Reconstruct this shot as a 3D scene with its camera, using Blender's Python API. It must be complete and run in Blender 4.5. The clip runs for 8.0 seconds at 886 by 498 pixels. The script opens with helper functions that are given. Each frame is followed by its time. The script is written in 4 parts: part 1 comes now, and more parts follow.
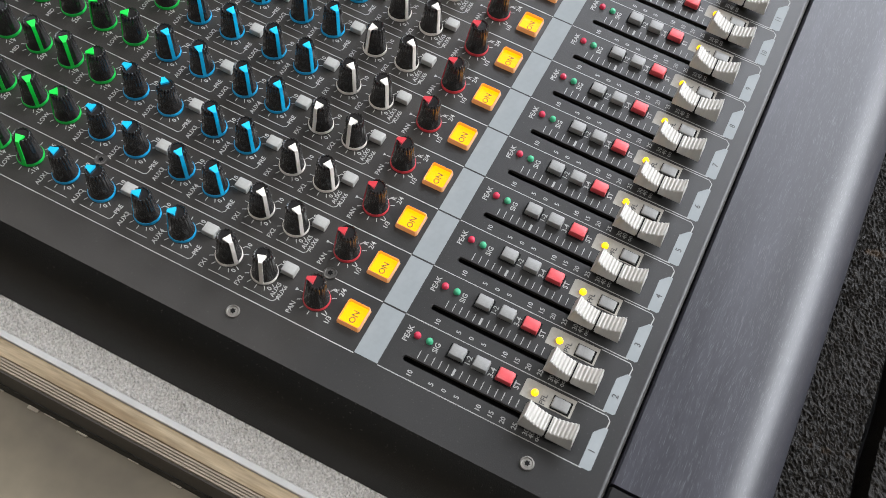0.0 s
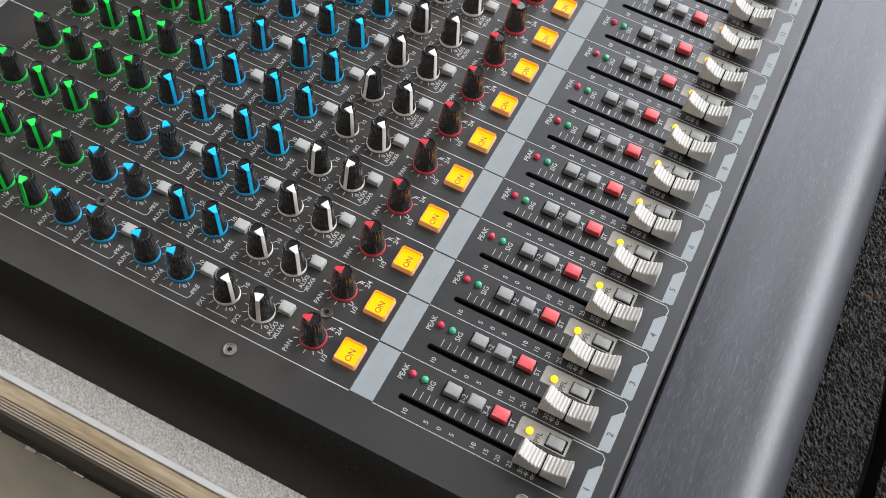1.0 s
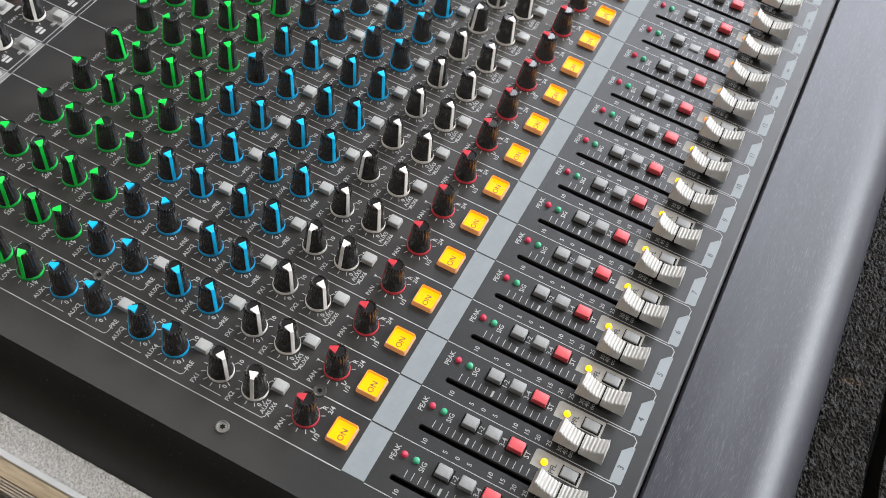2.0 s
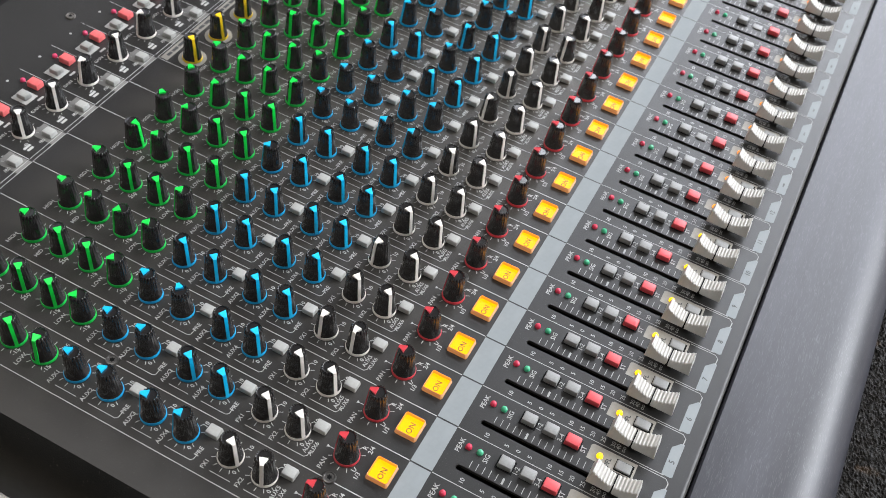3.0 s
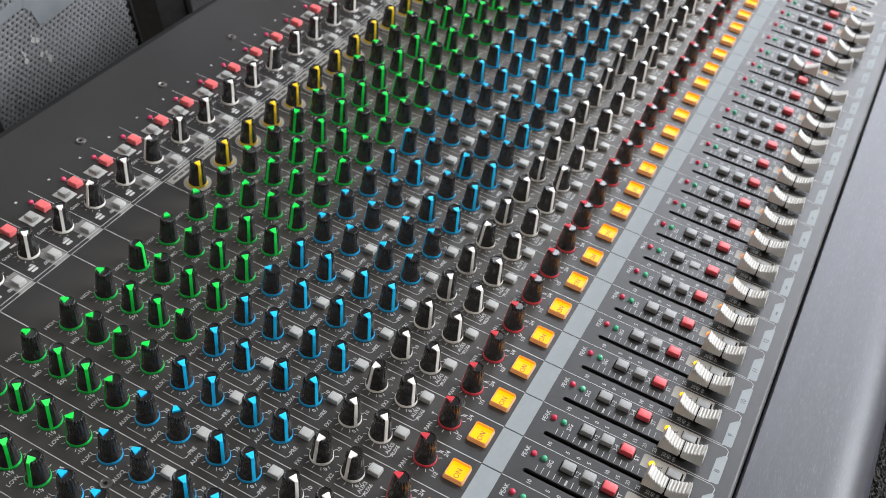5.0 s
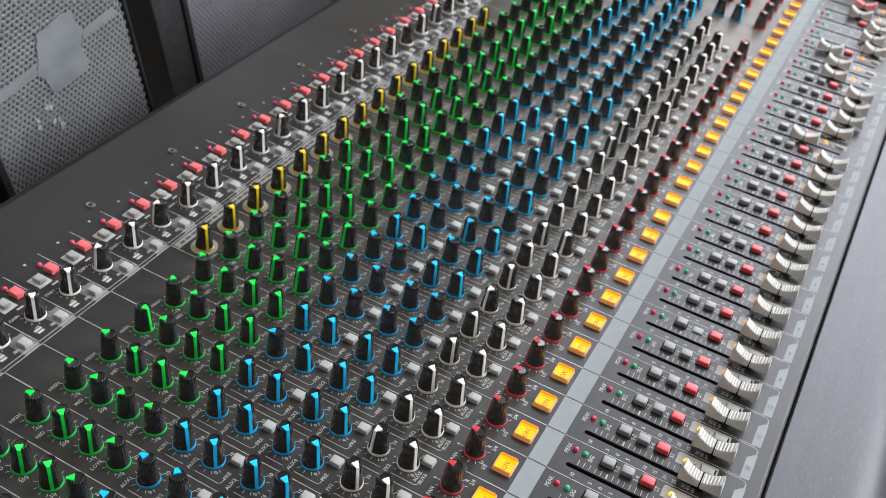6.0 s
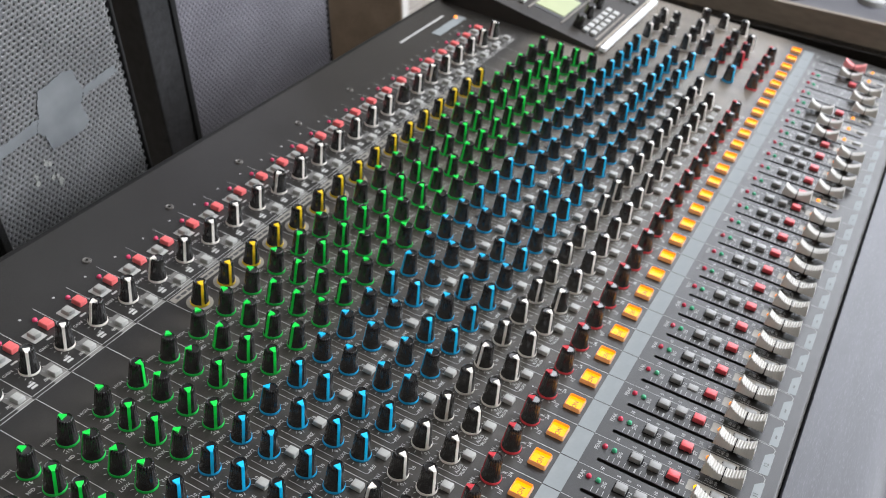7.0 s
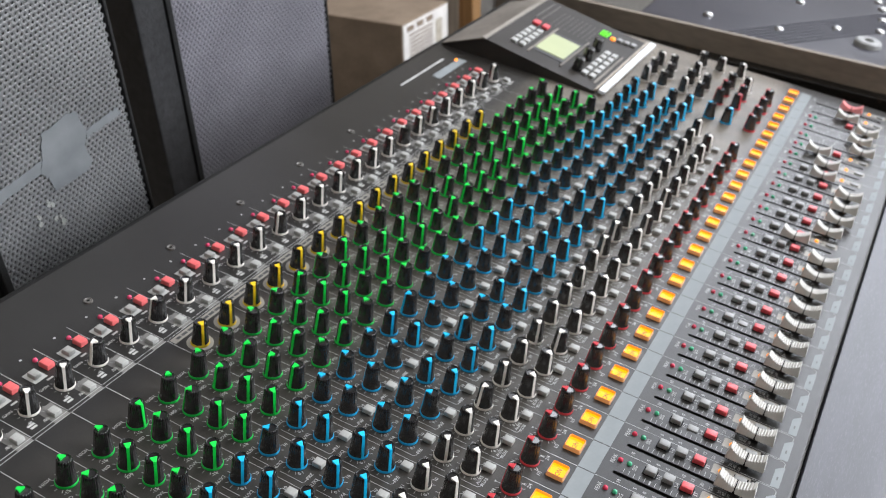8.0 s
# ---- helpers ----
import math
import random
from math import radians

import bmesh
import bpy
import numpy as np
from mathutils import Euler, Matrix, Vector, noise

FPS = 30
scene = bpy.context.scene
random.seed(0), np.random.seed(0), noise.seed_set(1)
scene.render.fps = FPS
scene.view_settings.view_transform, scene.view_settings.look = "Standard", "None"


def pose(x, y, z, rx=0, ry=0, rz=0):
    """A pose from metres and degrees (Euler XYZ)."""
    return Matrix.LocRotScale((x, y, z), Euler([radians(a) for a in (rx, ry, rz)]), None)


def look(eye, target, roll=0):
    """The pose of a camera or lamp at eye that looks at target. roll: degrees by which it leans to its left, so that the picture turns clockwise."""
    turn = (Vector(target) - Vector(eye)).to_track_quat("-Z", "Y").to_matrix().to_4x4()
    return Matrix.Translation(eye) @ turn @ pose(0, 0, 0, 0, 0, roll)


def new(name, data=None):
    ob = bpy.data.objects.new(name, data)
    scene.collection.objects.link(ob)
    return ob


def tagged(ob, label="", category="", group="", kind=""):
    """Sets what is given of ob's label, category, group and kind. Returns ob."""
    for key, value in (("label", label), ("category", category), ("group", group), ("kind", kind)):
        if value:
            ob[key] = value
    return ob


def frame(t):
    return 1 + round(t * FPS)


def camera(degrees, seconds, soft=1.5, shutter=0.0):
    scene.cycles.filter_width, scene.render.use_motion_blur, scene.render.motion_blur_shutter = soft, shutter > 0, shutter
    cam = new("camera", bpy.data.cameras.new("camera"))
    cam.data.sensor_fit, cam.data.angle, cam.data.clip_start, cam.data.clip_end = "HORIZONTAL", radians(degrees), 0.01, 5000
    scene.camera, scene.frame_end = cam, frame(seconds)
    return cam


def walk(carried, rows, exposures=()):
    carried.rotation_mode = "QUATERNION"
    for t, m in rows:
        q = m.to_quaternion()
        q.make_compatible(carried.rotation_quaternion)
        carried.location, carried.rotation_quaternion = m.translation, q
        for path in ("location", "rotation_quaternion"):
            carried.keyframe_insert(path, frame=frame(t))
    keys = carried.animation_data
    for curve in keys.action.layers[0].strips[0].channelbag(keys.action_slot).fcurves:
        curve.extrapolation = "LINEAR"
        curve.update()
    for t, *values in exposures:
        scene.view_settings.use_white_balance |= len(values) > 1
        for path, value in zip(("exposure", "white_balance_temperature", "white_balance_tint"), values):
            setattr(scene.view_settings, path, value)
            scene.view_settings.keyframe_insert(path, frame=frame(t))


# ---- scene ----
CONSOLE = pose(0, 0, 1.0, 9, 0, 0)   # the console's top plate: x along the strips, y to the rear, z out of the plate
cam = camera(47.7, 8.0, soft=0.72)
cam.data.dof.use_dof, cam.data.dof.focus_distance, cam.data.dof.aperture_fstop = True, 0.49, 18.0
PATH = [
    (0, (-0.148, -0.062, 0.394), (0.789, 0.213, -1.352), 11.4),
    (0.5, (-0.151, -0.065, 0.394), (0.808, 0.221, -1.338), 11.2),
    (1, (-0.154, -0.07, 0.395), (0.862, 0.263, -1.296), 9.8),
    (1.5, (-0.156, -0.061, 0.399), (0.921, 0.265, -1.254), 11.6),
    (3, (-0.159, -0.061, 0.409), (1.076, 0.372, -1.104), 10.3),
    (3.5, (-0.16, -0.063, 0.409), (1.123, 0.403, -1.053), 9.9),
    (4, (-0.161, -0.064, 0.41), (1.163, 0.433, -1.004), 9.7),
    (4.5, (-0.161, -0.06, 0.416), (1.19, 0.443, -0.97), 10.0),
    (6, (-0.165, -0.065, 0.418), (1.281, 0.524, -0.832), 9.3),
    (6.5, (-0.167, -0.067, 0.419), (1.313, 0.545, -0.779), 9.2),
    (7, (-0.167, -0.067, 0.419), (1.338, 0.559, -0.739), 9.2),
    (7.5, (-0.168, -0.068, 0.42), (1.355, 0.576, -0.704), 9.0),
    (8, (-0.169, -0.069, 0.421), (1.372, 0.589, -0.672), 8.9),
]
walk(cam, [(t, CONSOLE @ look(eye, target, roll)) for t, eye, target, roll in PATH],
     exposures=[(0.0, 0.21), (1.5, 0.22), (3.0, 0.24), (4.5, 0.17), (6.0, 0.13), (8.0, 0.12)])

# ---------------------------------------------------------------- light
world = bpy.data.worlds.new("daylight")
scene.world = world
world.use_nodes = True
wn = world.node_tree.nodes
sky = wn.new("ShaderNodeTexSky")
sky.sky_type, sky.sun_disc = "NISHITA", False
sky.sun_elevation, sky.sun_rotation = radians(50), radians(60)
wn["Background"].inputs["Strength"].default_value = 0.12
world.node_tree.links.new(sky.outputs[0], wn["Background"].inputs["Color"])
sun = new("sun", bpy.data.lights.new("sun", "SUN"))
sun.data.energy, sun.data.angle, sun.data.color = 2.0, radians(1.0), (1.0, 0.96, 0.9)
sun.matrix_world = look((4, 6, 9), (0, 0, 0))


def opening_light(name, centre, target, w, h, watts, colour):
    lamp = new(name, bpy.data.lights.new(name, "AREA"))
    lamp.data.shape, lamp.data.size, lamp.data.size_y = "RECTANGLE", w, h
    lamp.data.energy, lamp.data.color = watts, colour
    lamp.matrix_world = look(centre, target)
    return lamp


opening_light("doorway_daylight", (2.94, -0.9, 2.75), (0.3, -0.05, 1.0), 2.5, 2.1, 118, (0.90, 0.93, 1.0))
opening_light("window_daylight", (1.6, -2.42, 2.2), (0.3, 0, 1.0), 2.0, 1.2, 122, (0.92, 0.95, 1.0))
# Added overhead fill for the near foam and table; no roof light is known.
opening_light("added_top_fill", (-0.3, 0.6, 4.17), (0.2, 0.2, 1.0), 1.4, 1.4, 46, (1.0, 0.97, 0.93))


# ---------------------------------------------------------------- materials
def material(name, base, rough=0.5, metal=0.0, spec=0.5):
    m = bpy.data.materials.new(name)
    m.use_nodes = True
    b = m.node_tree.nodes["Principled BSDF"]
    b.inputs["Base Color"].default_value = (*base, 1)
    b.inputs["Roughness"].default_value, b.inputs["Metallic"].default_value = rough, metal
    b.inputs["Specular IOR Level"].default_value = spec
    return m


def worn(m, low, high, scale, detail=6, stretch=(1, 1, 1), fine=0, bump=0.0, bump_scale=None, rough=None, distort=0.0, dust=None):
    """Colour between low and high by a noise, a second finer grain, a bump and uneven gloss."""
    nt = m.node_tree
    n, l = nt.nodes, nt.links
    b = n["Principled BSDF"]
    tc, mp = n.new("ShaderNodeTexCoord"), n.new("ShaderNodeMapping")
    l.new(tc.outputs["Object"], mp.inputs["Vector"])
    mp.inputs["Scale"].default_value = stretch
    tx = n.new("ShaderNodeTexNoise")
    tx.inputs["Scale"].default_value, tx.inputs["Detail"].default_value = scale, detail
    tx.inputs["Distortion"].default_value = distort
    l.new(mp.outputs[0], tx.inputs["Vector"])
    ramp = n.new("ShaderNodeValToRGB")
    ramp.color_ramp.elements[0].position, ramp.color_ramp.elements[1].position = 0.32, 0.68
    ramp.color_ramp.elements[0].color, ramp.color_ramp.elements[1].color = (*low, 1), (*high, 1)
    l.new(tx.outputs["Fac"], ramp.inputs["Fac"])
    colour = ramp.outputs["Color"]
    t2 = n.new("ShaderNodeTexNoise")
    t2.inputs["Scale"].default_value, t2.inputs["Detail"].default_value = bump_scale or scale * 12, 3
    l.new(mp.outputs[0], t2.inputs["Vector"])
    if fine:
        mx = n.new("ShaderNodeMixRGB")
        mx.blend_type = "OVERLAY"
        mx.inputs["Fac"].default_value = fine
        l.new(colour, mx.inputs["Color1"])
        l.new(t2.outputs["Fac"], mx.inputs["Color2"])
        colour = mx.outputs["Color"]
    if dust:
        amount, dscale, dcol = dust
        t3 = n.new("ShaderNodeTexNoise")
        t3.inputs["Scale"].default_value, t3.inputs["Detail"].default_value = dscale, 2
        l.new(tc.outputs["Object"], t3.inputs["Vector"])
        r3 = n.new("ShaderNodeValToRGB")
        r3.color_ramp.elements[0].position, r3.color_ramp.elements[1].position = 0.665, 0.74
        l.new(t3.outputs["Fac"], r3.inputs["Fac"])
        mul = n.new("ShaderNodeMath")
        mul.operation = "MULTIPLY"
        mul.inputs[1].default_value = amount
        l.new(r3.outputs["Color"], mul.inputs[0])
        md = n.new("ShaderNodeMixRGB")
        md.inputs["Color2"].default_value = (*dcol, 1)
        l.new(mul.outputs[0], md.inputs["Fac"])
        l.new(colour, md.inputs["Color1"])
        colour = md.outputs["Color"]
    l.new(colour, b.inputs["Base Color"])
    if bump:
        bp = n.new("ShaderNodeBump")
        bp.inputs["Strength"].default_value, bp.inputs["Distance"].default_value = bump, 0.001
        l.new(t2.outputs["Fac"], bp.inputs["Height"])
        l.new(bp.outputs[0], b.inputs["Normal"])
    if rough:
        mr = n.new("ShaderNodeMapRange")
        mr.inputs["To Min"].default_value, mr.inputs["To Max"].default_value = rough
        l.new(tx.outputs["Fac"], mr.inputs["Value"])
        l.new(mr.outputs[0], b.inputs["Roughness"])
    return m


def glowing(m, colour, strength):
    b = m.node_tree.nodes["Principled BSDF"]
    b.inputs["Emission Color"].default_value = (*colour, 1)
    b.inputs["Emission Strength"].default_value = strength
    return m


M = {}
M["plate"] = worn(material("charcoal_paint", (0.017, 0.017, 0.017), 0.5, spec=0.42), (0.0105, 0.0102, 0.0098), (0.0165, 0.0161, 0.0156), 14, fine=0.25, bump=0.12, bump_scale=2600, rough=(0.34, 0.46), dust=(0.10, 1100, (0.3, 0.29, 0.27)))


def dust_and_haze(m, y0, y1, low, high):
    """Dust between the knobs, where no hand wipes; thickened towards the far end as painted haze."""
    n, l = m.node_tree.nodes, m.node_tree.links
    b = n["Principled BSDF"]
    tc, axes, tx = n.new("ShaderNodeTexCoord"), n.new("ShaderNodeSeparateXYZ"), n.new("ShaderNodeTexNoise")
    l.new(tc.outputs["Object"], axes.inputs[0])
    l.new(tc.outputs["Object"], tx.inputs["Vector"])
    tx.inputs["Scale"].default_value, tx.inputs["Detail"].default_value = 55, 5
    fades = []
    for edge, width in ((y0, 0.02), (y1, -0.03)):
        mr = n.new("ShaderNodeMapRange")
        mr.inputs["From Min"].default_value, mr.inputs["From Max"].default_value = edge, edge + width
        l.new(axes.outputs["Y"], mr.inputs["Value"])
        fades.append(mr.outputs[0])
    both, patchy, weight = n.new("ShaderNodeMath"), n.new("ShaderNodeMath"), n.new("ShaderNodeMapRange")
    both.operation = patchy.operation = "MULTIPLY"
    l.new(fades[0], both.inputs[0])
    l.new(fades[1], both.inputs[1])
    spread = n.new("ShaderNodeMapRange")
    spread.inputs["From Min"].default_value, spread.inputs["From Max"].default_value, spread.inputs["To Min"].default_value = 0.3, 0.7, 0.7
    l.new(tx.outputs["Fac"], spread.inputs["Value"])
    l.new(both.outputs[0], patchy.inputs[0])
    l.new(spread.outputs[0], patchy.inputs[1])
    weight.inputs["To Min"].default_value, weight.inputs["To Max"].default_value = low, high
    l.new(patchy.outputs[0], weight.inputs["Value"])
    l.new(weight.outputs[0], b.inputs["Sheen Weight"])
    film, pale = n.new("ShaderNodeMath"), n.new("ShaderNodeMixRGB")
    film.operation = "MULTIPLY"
    # Paler towards the far end: lens haze painted into the base colour.
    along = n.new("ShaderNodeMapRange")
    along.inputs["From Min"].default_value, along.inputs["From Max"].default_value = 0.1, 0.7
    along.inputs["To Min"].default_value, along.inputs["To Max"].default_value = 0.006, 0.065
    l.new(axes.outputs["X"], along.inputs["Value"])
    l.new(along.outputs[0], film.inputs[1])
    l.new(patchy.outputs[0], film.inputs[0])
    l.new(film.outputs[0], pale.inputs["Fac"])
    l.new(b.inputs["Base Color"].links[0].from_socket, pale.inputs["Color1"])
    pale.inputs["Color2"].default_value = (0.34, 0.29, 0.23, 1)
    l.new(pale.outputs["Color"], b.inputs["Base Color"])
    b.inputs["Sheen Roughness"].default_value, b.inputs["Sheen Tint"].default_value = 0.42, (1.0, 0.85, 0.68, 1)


dust_and_haze(M["plate"], 0.02, 0.27, 0.12, 1.0)
M["shell"] = worn(material("black_shell", (0.01, 0.01, 0.01), 0.5, spec=0.2), (0.007, 0.007, 0.0065), (0.012, 0.0115, 0.0105), 9, fine=0.2, bump=0.2, bump_scale=1500, rough=(0.42, 0.58), dust=(0.14, 900, (0.3, 0.28, 0.24)))
M["print"] = worn(material("printed_ink", (0.5, 0.5, 0.48), 0.45, spec=0.5), (0.40, 0.40, 0.385), (0.48, 0.48, 0.465), 60)
# Fader scale ink, darkened in colour for the glare that washes it out.
M["glare_dimmed_print"] = worn(material("glare_dimmed_ink", (0.31, 0.31, 0.30), 0.5, spec=0.5), (0.26, 0.26, 0.25), (0.35, 0.35, 0.34), 45, fine=0.2)
M["strip"] = worn(material("grey_write_on_strip", (0.3, 0.34, 0.36), 0.75, spec=0.2), (0.215, 0.234, 0.240), (0.255, 0.274, 0.280), 40, fine=0.05, dust=(0.12, 300, (0.25, 0.25, 0.25)))
M["ink"] = material("dark_ink", (0.05, 0.05, 0.05), 0.6)
M["knob"] = worn(material("black_knob_plastic", (0.012, 0.012, 0.013), 0.3, spec=0.8), (0.006, 0.006, 0.007), (0.013, 0.012, 0.012), 40, rough=(0.11, 0.18))
# Warm sheen lifts the knobs' blacks: haze painted onto clean plastic.
dusty = M["knob"].node_tree.nodes["Principled BSDF"].inputs
dusty["Sheen Weight"].default_value, dusty["Sheen Roughness"].default_value, dusty["Sheen Tint"].default_value = 0.06, 0.5, (1.0, 0.9, 0.78, 1)
for key, low, high in (("green", (0.0, 0.70, 0.06), (0.01, 0.78, 0.09)), ("blue", (0.0, 0.46, 0.82), (0.01, 0.52, 0.88)), ("white", (0.78, 0.73, 0.67), (0.86, 0.81, 0.75)),
                       ("red", (0.52, 0.03, 0.04), (0.64, 0.05, 0.07)), ("yellow", (0.75, 0.50, 0.01), (0.85, 0.58, 0.02))):
    M[key] = worn(material(key + "_plastic", low, 0.38), low, high, 120, fine=0.1)
# Skirt rings: darker copies of the pointer colours, with their shade painted in.
for key, low, high in (("green", (0.0, 0.46, 0.055), (0.005, 0.53, 0.075)), ("blue", (0.0, 0.29, 0.56), (0.005, 0.34, 0.63)), ("white", (0.62, 0.58, 0.53), (0.72, 0.68, 0.62)),
                       ("red", (0.45, 0.025, 0.035), (0.56, 0.045, 0.06)), ("yellow", (0.60, 0.40, 0.01), (0.70, 0.47, 0.02))):
    M[key + "_skirt"] = worn(material(key + "_shaded_skirt_plastic", low, 0.5), low, high, 120, fine=0.1)
M["pad_button"] = worn(material("coral_button_plastic", (0.72, 0.13, 0.13), 0.4), (0.68, 0.11, 0.11), (0.78, 0.16, 0.16), 150, fine=0.15)
M["grey_button"] = worn(material("grey_button_plastic", (0.25, 0.25, 0.24), 0.45), (0.20, 0.20, 0.195), (0.27, 0.27, 0.26), 150, fine=0.2)
M["pale_button"] = worn(material("pale_grey_button_plastic", (0.36, 0.36, 0.34), 0.45), (0.31, 0.31, 0.29), (0.40, 0.40, 0.38), 150, fine=0.15)
M["red_button"] = worn(material("red_button_plastic", (0.6, 0.06, 0.07), 0.4), (0.55, 0.06, 0.07), (0.66, 0.09, 0.10), 150, fine=0.15)
M["pale_plate"] = worn(material("beige_print", (0.33, 0.31, 0.27), 0.6), (0.25, 0.235, 0.205), (0.31, 0.29, 0.255), 60, fine=0.2)
M["cap"] = worn(material("fader_cap_plastic", (0.66, 0.64, 0.60), 0.5), (0.43, 0.415, 0.385), (0.51, 0.495, 0.46), 150, fine=0.1, rough=(0.28, 0.4))
M["pink_cap"] = worn(material("pink_cap_plastic", (0.75, 0.25, 0.25), 0.42), (0.70, 0.22, 0.22), (0.80, 0.30, 0.30), 150, fine=0.1)
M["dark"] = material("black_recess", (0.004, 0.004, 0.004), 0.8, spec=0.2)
M["lens_clear"] = glowing(material("clear_button_frame", (0.50, 0.30, 0.16), 0.15), (1.0, 0.30, 0.05), 0.22)
M["lens_amber"] = glowing(material("amber_button_wall", (0.45, 0.16, 0.04), 0.2), (1.0, 0.24, 0.015), 0.85)
M["lit"] = glowing(material("lit_button", (0.40, 0.14, 0.0), 0.35, spec=0.2), (1.0, 0.43, 0.0), 1.2)
M["lit_text"] = material("button_ink", (0.16, 0.10, 0.01), 0.5)
M["led_on"] = glowing(material("yellow_led", (0.8, 0.5, 0.02), 0.25), (1.0, 0.55, 0.0), 1.3)
M["led_orange"] = glowing(material("orange_led", (0.8, 0.3, 0.05), 0.25), (1.0, 0.28, 0.03), 1.2)
M["led_green_on"] = glowing(material("green_digits", (0.1, 0.6, 0.02), 0.3), (0.15, 0.9, 0.02), 0.55)
M["led_red"] = material("red_led_lens", (0.55, 0.04, 0.08), 0.15)
M["led_green"] = material("green_led_lens", (0.06, 0.38, 0.20), 0.12)
M["led_pink"] = material("pink_led_lens", (0.70, 0.07, 0.16), 0.2)
M["steel"] = worn(material("screw_steel", (0.4, 0.38, 0.35), 0.35, 1.0), (0.16, 0.15, 0.135), (0.28, 0.27, 0.25), 300, rough=(0.4, 0.6))
M["black_steel"] = material("black_screw", (0.12, 0.115, 0.11), 0.35, 0.8)


def wood_black():
    m = worn(material("black_stained_ash", (0.05, 0.05, 0.055), 0.4, spec=0.42), (0.014, 0.0140, 0.0185), (0.036, 0.036, 0.045), 45, stretch=(0.12, 1, 1), fine=0.3, rough=(0.34, 0.43))
    nt = m.node_tree
    n, l = nt.nodes, nt.links
    b = n["Principled BSDF"]
    tc, mp = n.new("ShaderNodeTexCoord"), n.new("ShaderNodeMapping")
    mp.inputs["Scale"].default_value = (210, 3600, 3600)
    wave, lean, bent = n.new("ShaderNodeTexNoise"), n.new("ShaderNodeVectorMath"), n.new("ShaderNodeVectorMath")
    wave.inputs["Scale"].default_value, wave.inputs["Detail"].default_value = 16, 2
    lean.operation, bent.operation = "MULTIPLY", "ADD"
    lean.inputs[1].default_value = (0.0, 0.008, 0.0)
    l.new(tc.outputs["Object"], wave.inputs["Vector"])
    l.new(wave.outputs["Color"], lean.inputs[0])
    l.new(lean.outputs[0], bent.inputs[0])
    l.new(tc.outputs["Object"], bent.inputs[1])
    l.new(bent.outputs[0], mp.inputs["Vector"])
    pores = n.new("ShaderNodeTexNoise")
    pores.inputs["Scale"].default_value, pores.inputs["Detail"].default_value = 1.0, 2
    l.new(mp.outputs[0], pores.inputs["Vector"])
    cut = n.new("ShaderNodeValToRGB")
    cut.color_ramp.elements[0].position, cut.color_ramp.elements[1].position = 0.57, 0.70
    l.new(pores.outputs["Fac"], cut.inputs["Fac"])
    old = b.inputs["Base Color"].links[0].from_socket
    mx = n.new("ShaderNodeMixRGB")
    mx.inputs["Color2"].default_value = (0.16, 0.16, 0.17, 1)
    half = n.new("ShaderNodeMath")
    half.operation = "MULTIPLY"
    half.inputs[1].default_value = 0.30
    l.new(cut.outputs["Color"], half.inputs[0])
    l.new(half.outputs[0], mx.inputs["Fac"])
    l.new(old, mx.inputs["Color1"])
    l.new(mx.outputs["Color"], b.inputs["Base Color"])
    bp = n.new("ShaderNodeBump")
    bp.inputs["Strength"].default_value, bp.inputs["Distance"].default_value = 0.04, 0.0003
    bp.invert = True
    l.new(cut.outputs["Color"], bp.inputs["Height"])
    l.new(bp.outputs[0], b.inputs["Normal"])
    return m


M["wood"] = wood_black()
M["foam"] = worn(material("grey_foam", (0.33, 0.31, 0.29), 0.9), (0.58, 0.56, 0.54), (0.93, 0.91, 0.885), 900, detail=3, fine=0.5, bump=1.0, bump_scale=1000)
M["dark_foam"] = worn(material("black_foam", (0.03, 0.027, 0.022), 0.5, spec=0.16), (0.002, 0.0016, 0.0012), (0.013, 0.0108, 0.008), 420, detail=5, fine=0.6, bump=0.8, bump_scale=1000, rough=(0.28, 0.6), dust=(0.35, 60, (0.09, 0.055, 0.028)))
M["alu"] = worn(material("scuffed_aluminium", (0.6, 0.62, 0.64), 0.4, 0.9), (0.42, 0.43, 0.44), (0.68, 0.69, 0.70), 40, stretch=(1, 0.15, 1), fine=0.3, rough=(0.3, 0.5))
M["pale_alu"] = worn(material("bare_aluminium_lip", (0.80, 0.81, 0.82), 0.4), (0.72, 0.73, 0.74), (0.84, 0.85, 0.86), 60, fine=0.1)
M["ply"] = worn(material("stained_plywood", (0.45, 0.38, 0.28), 0.7), (0.26, 0.17, 0.085), (0.64, 0.53, 0.37), 70, detail=8, stretch=(1, 0.10, 1), fine=0.5, bump=0.3, distort=0.8)
M["ridge"] = worn(material("dirty_extrusion", (0.33, 0.29, 0.24), 0.45, 0.4), (0.22, 0.185, 0.14), (0.38, 0.33, 0.27), 30, stretch=(1, 0.1, 1), fine=0.3)
M["case_skin"] = worn(material("dark_brown_case_skin", (0.05, 0.043, 0.036), 0.6), (0.042, 0.036, 0.030), (0.068, 0.058, 0.049), 30, stretch=(1, 0.2, 1), fine=0.3)
M["laminate"] = worn(material("marbled_laminate", (0.33, 0.28, 0.20), 0.35), (0.13, 0.105, 0.066), (0.26, 0.22, 0.15), 5, detail=8, distort=1.6, fine=0.25, rough=(0.42, 0.58))
M["laminate_edge"] = worn(material("chipped_edge", (0.5, 0.45, 0.36), 0.8), (0.40, 0.35, 0.27), (0.58, 0.53, 0.44), 90)
M["brown_wood"] = worn(material("raw_case_wood", (0.20, 0.16, 0.12), 0.7), (0.13, 0.105, 0.08), (0.27, 0.22, 0.17), 14, stretch=(3, 0.3, 1), detail=8, fine=0.3)
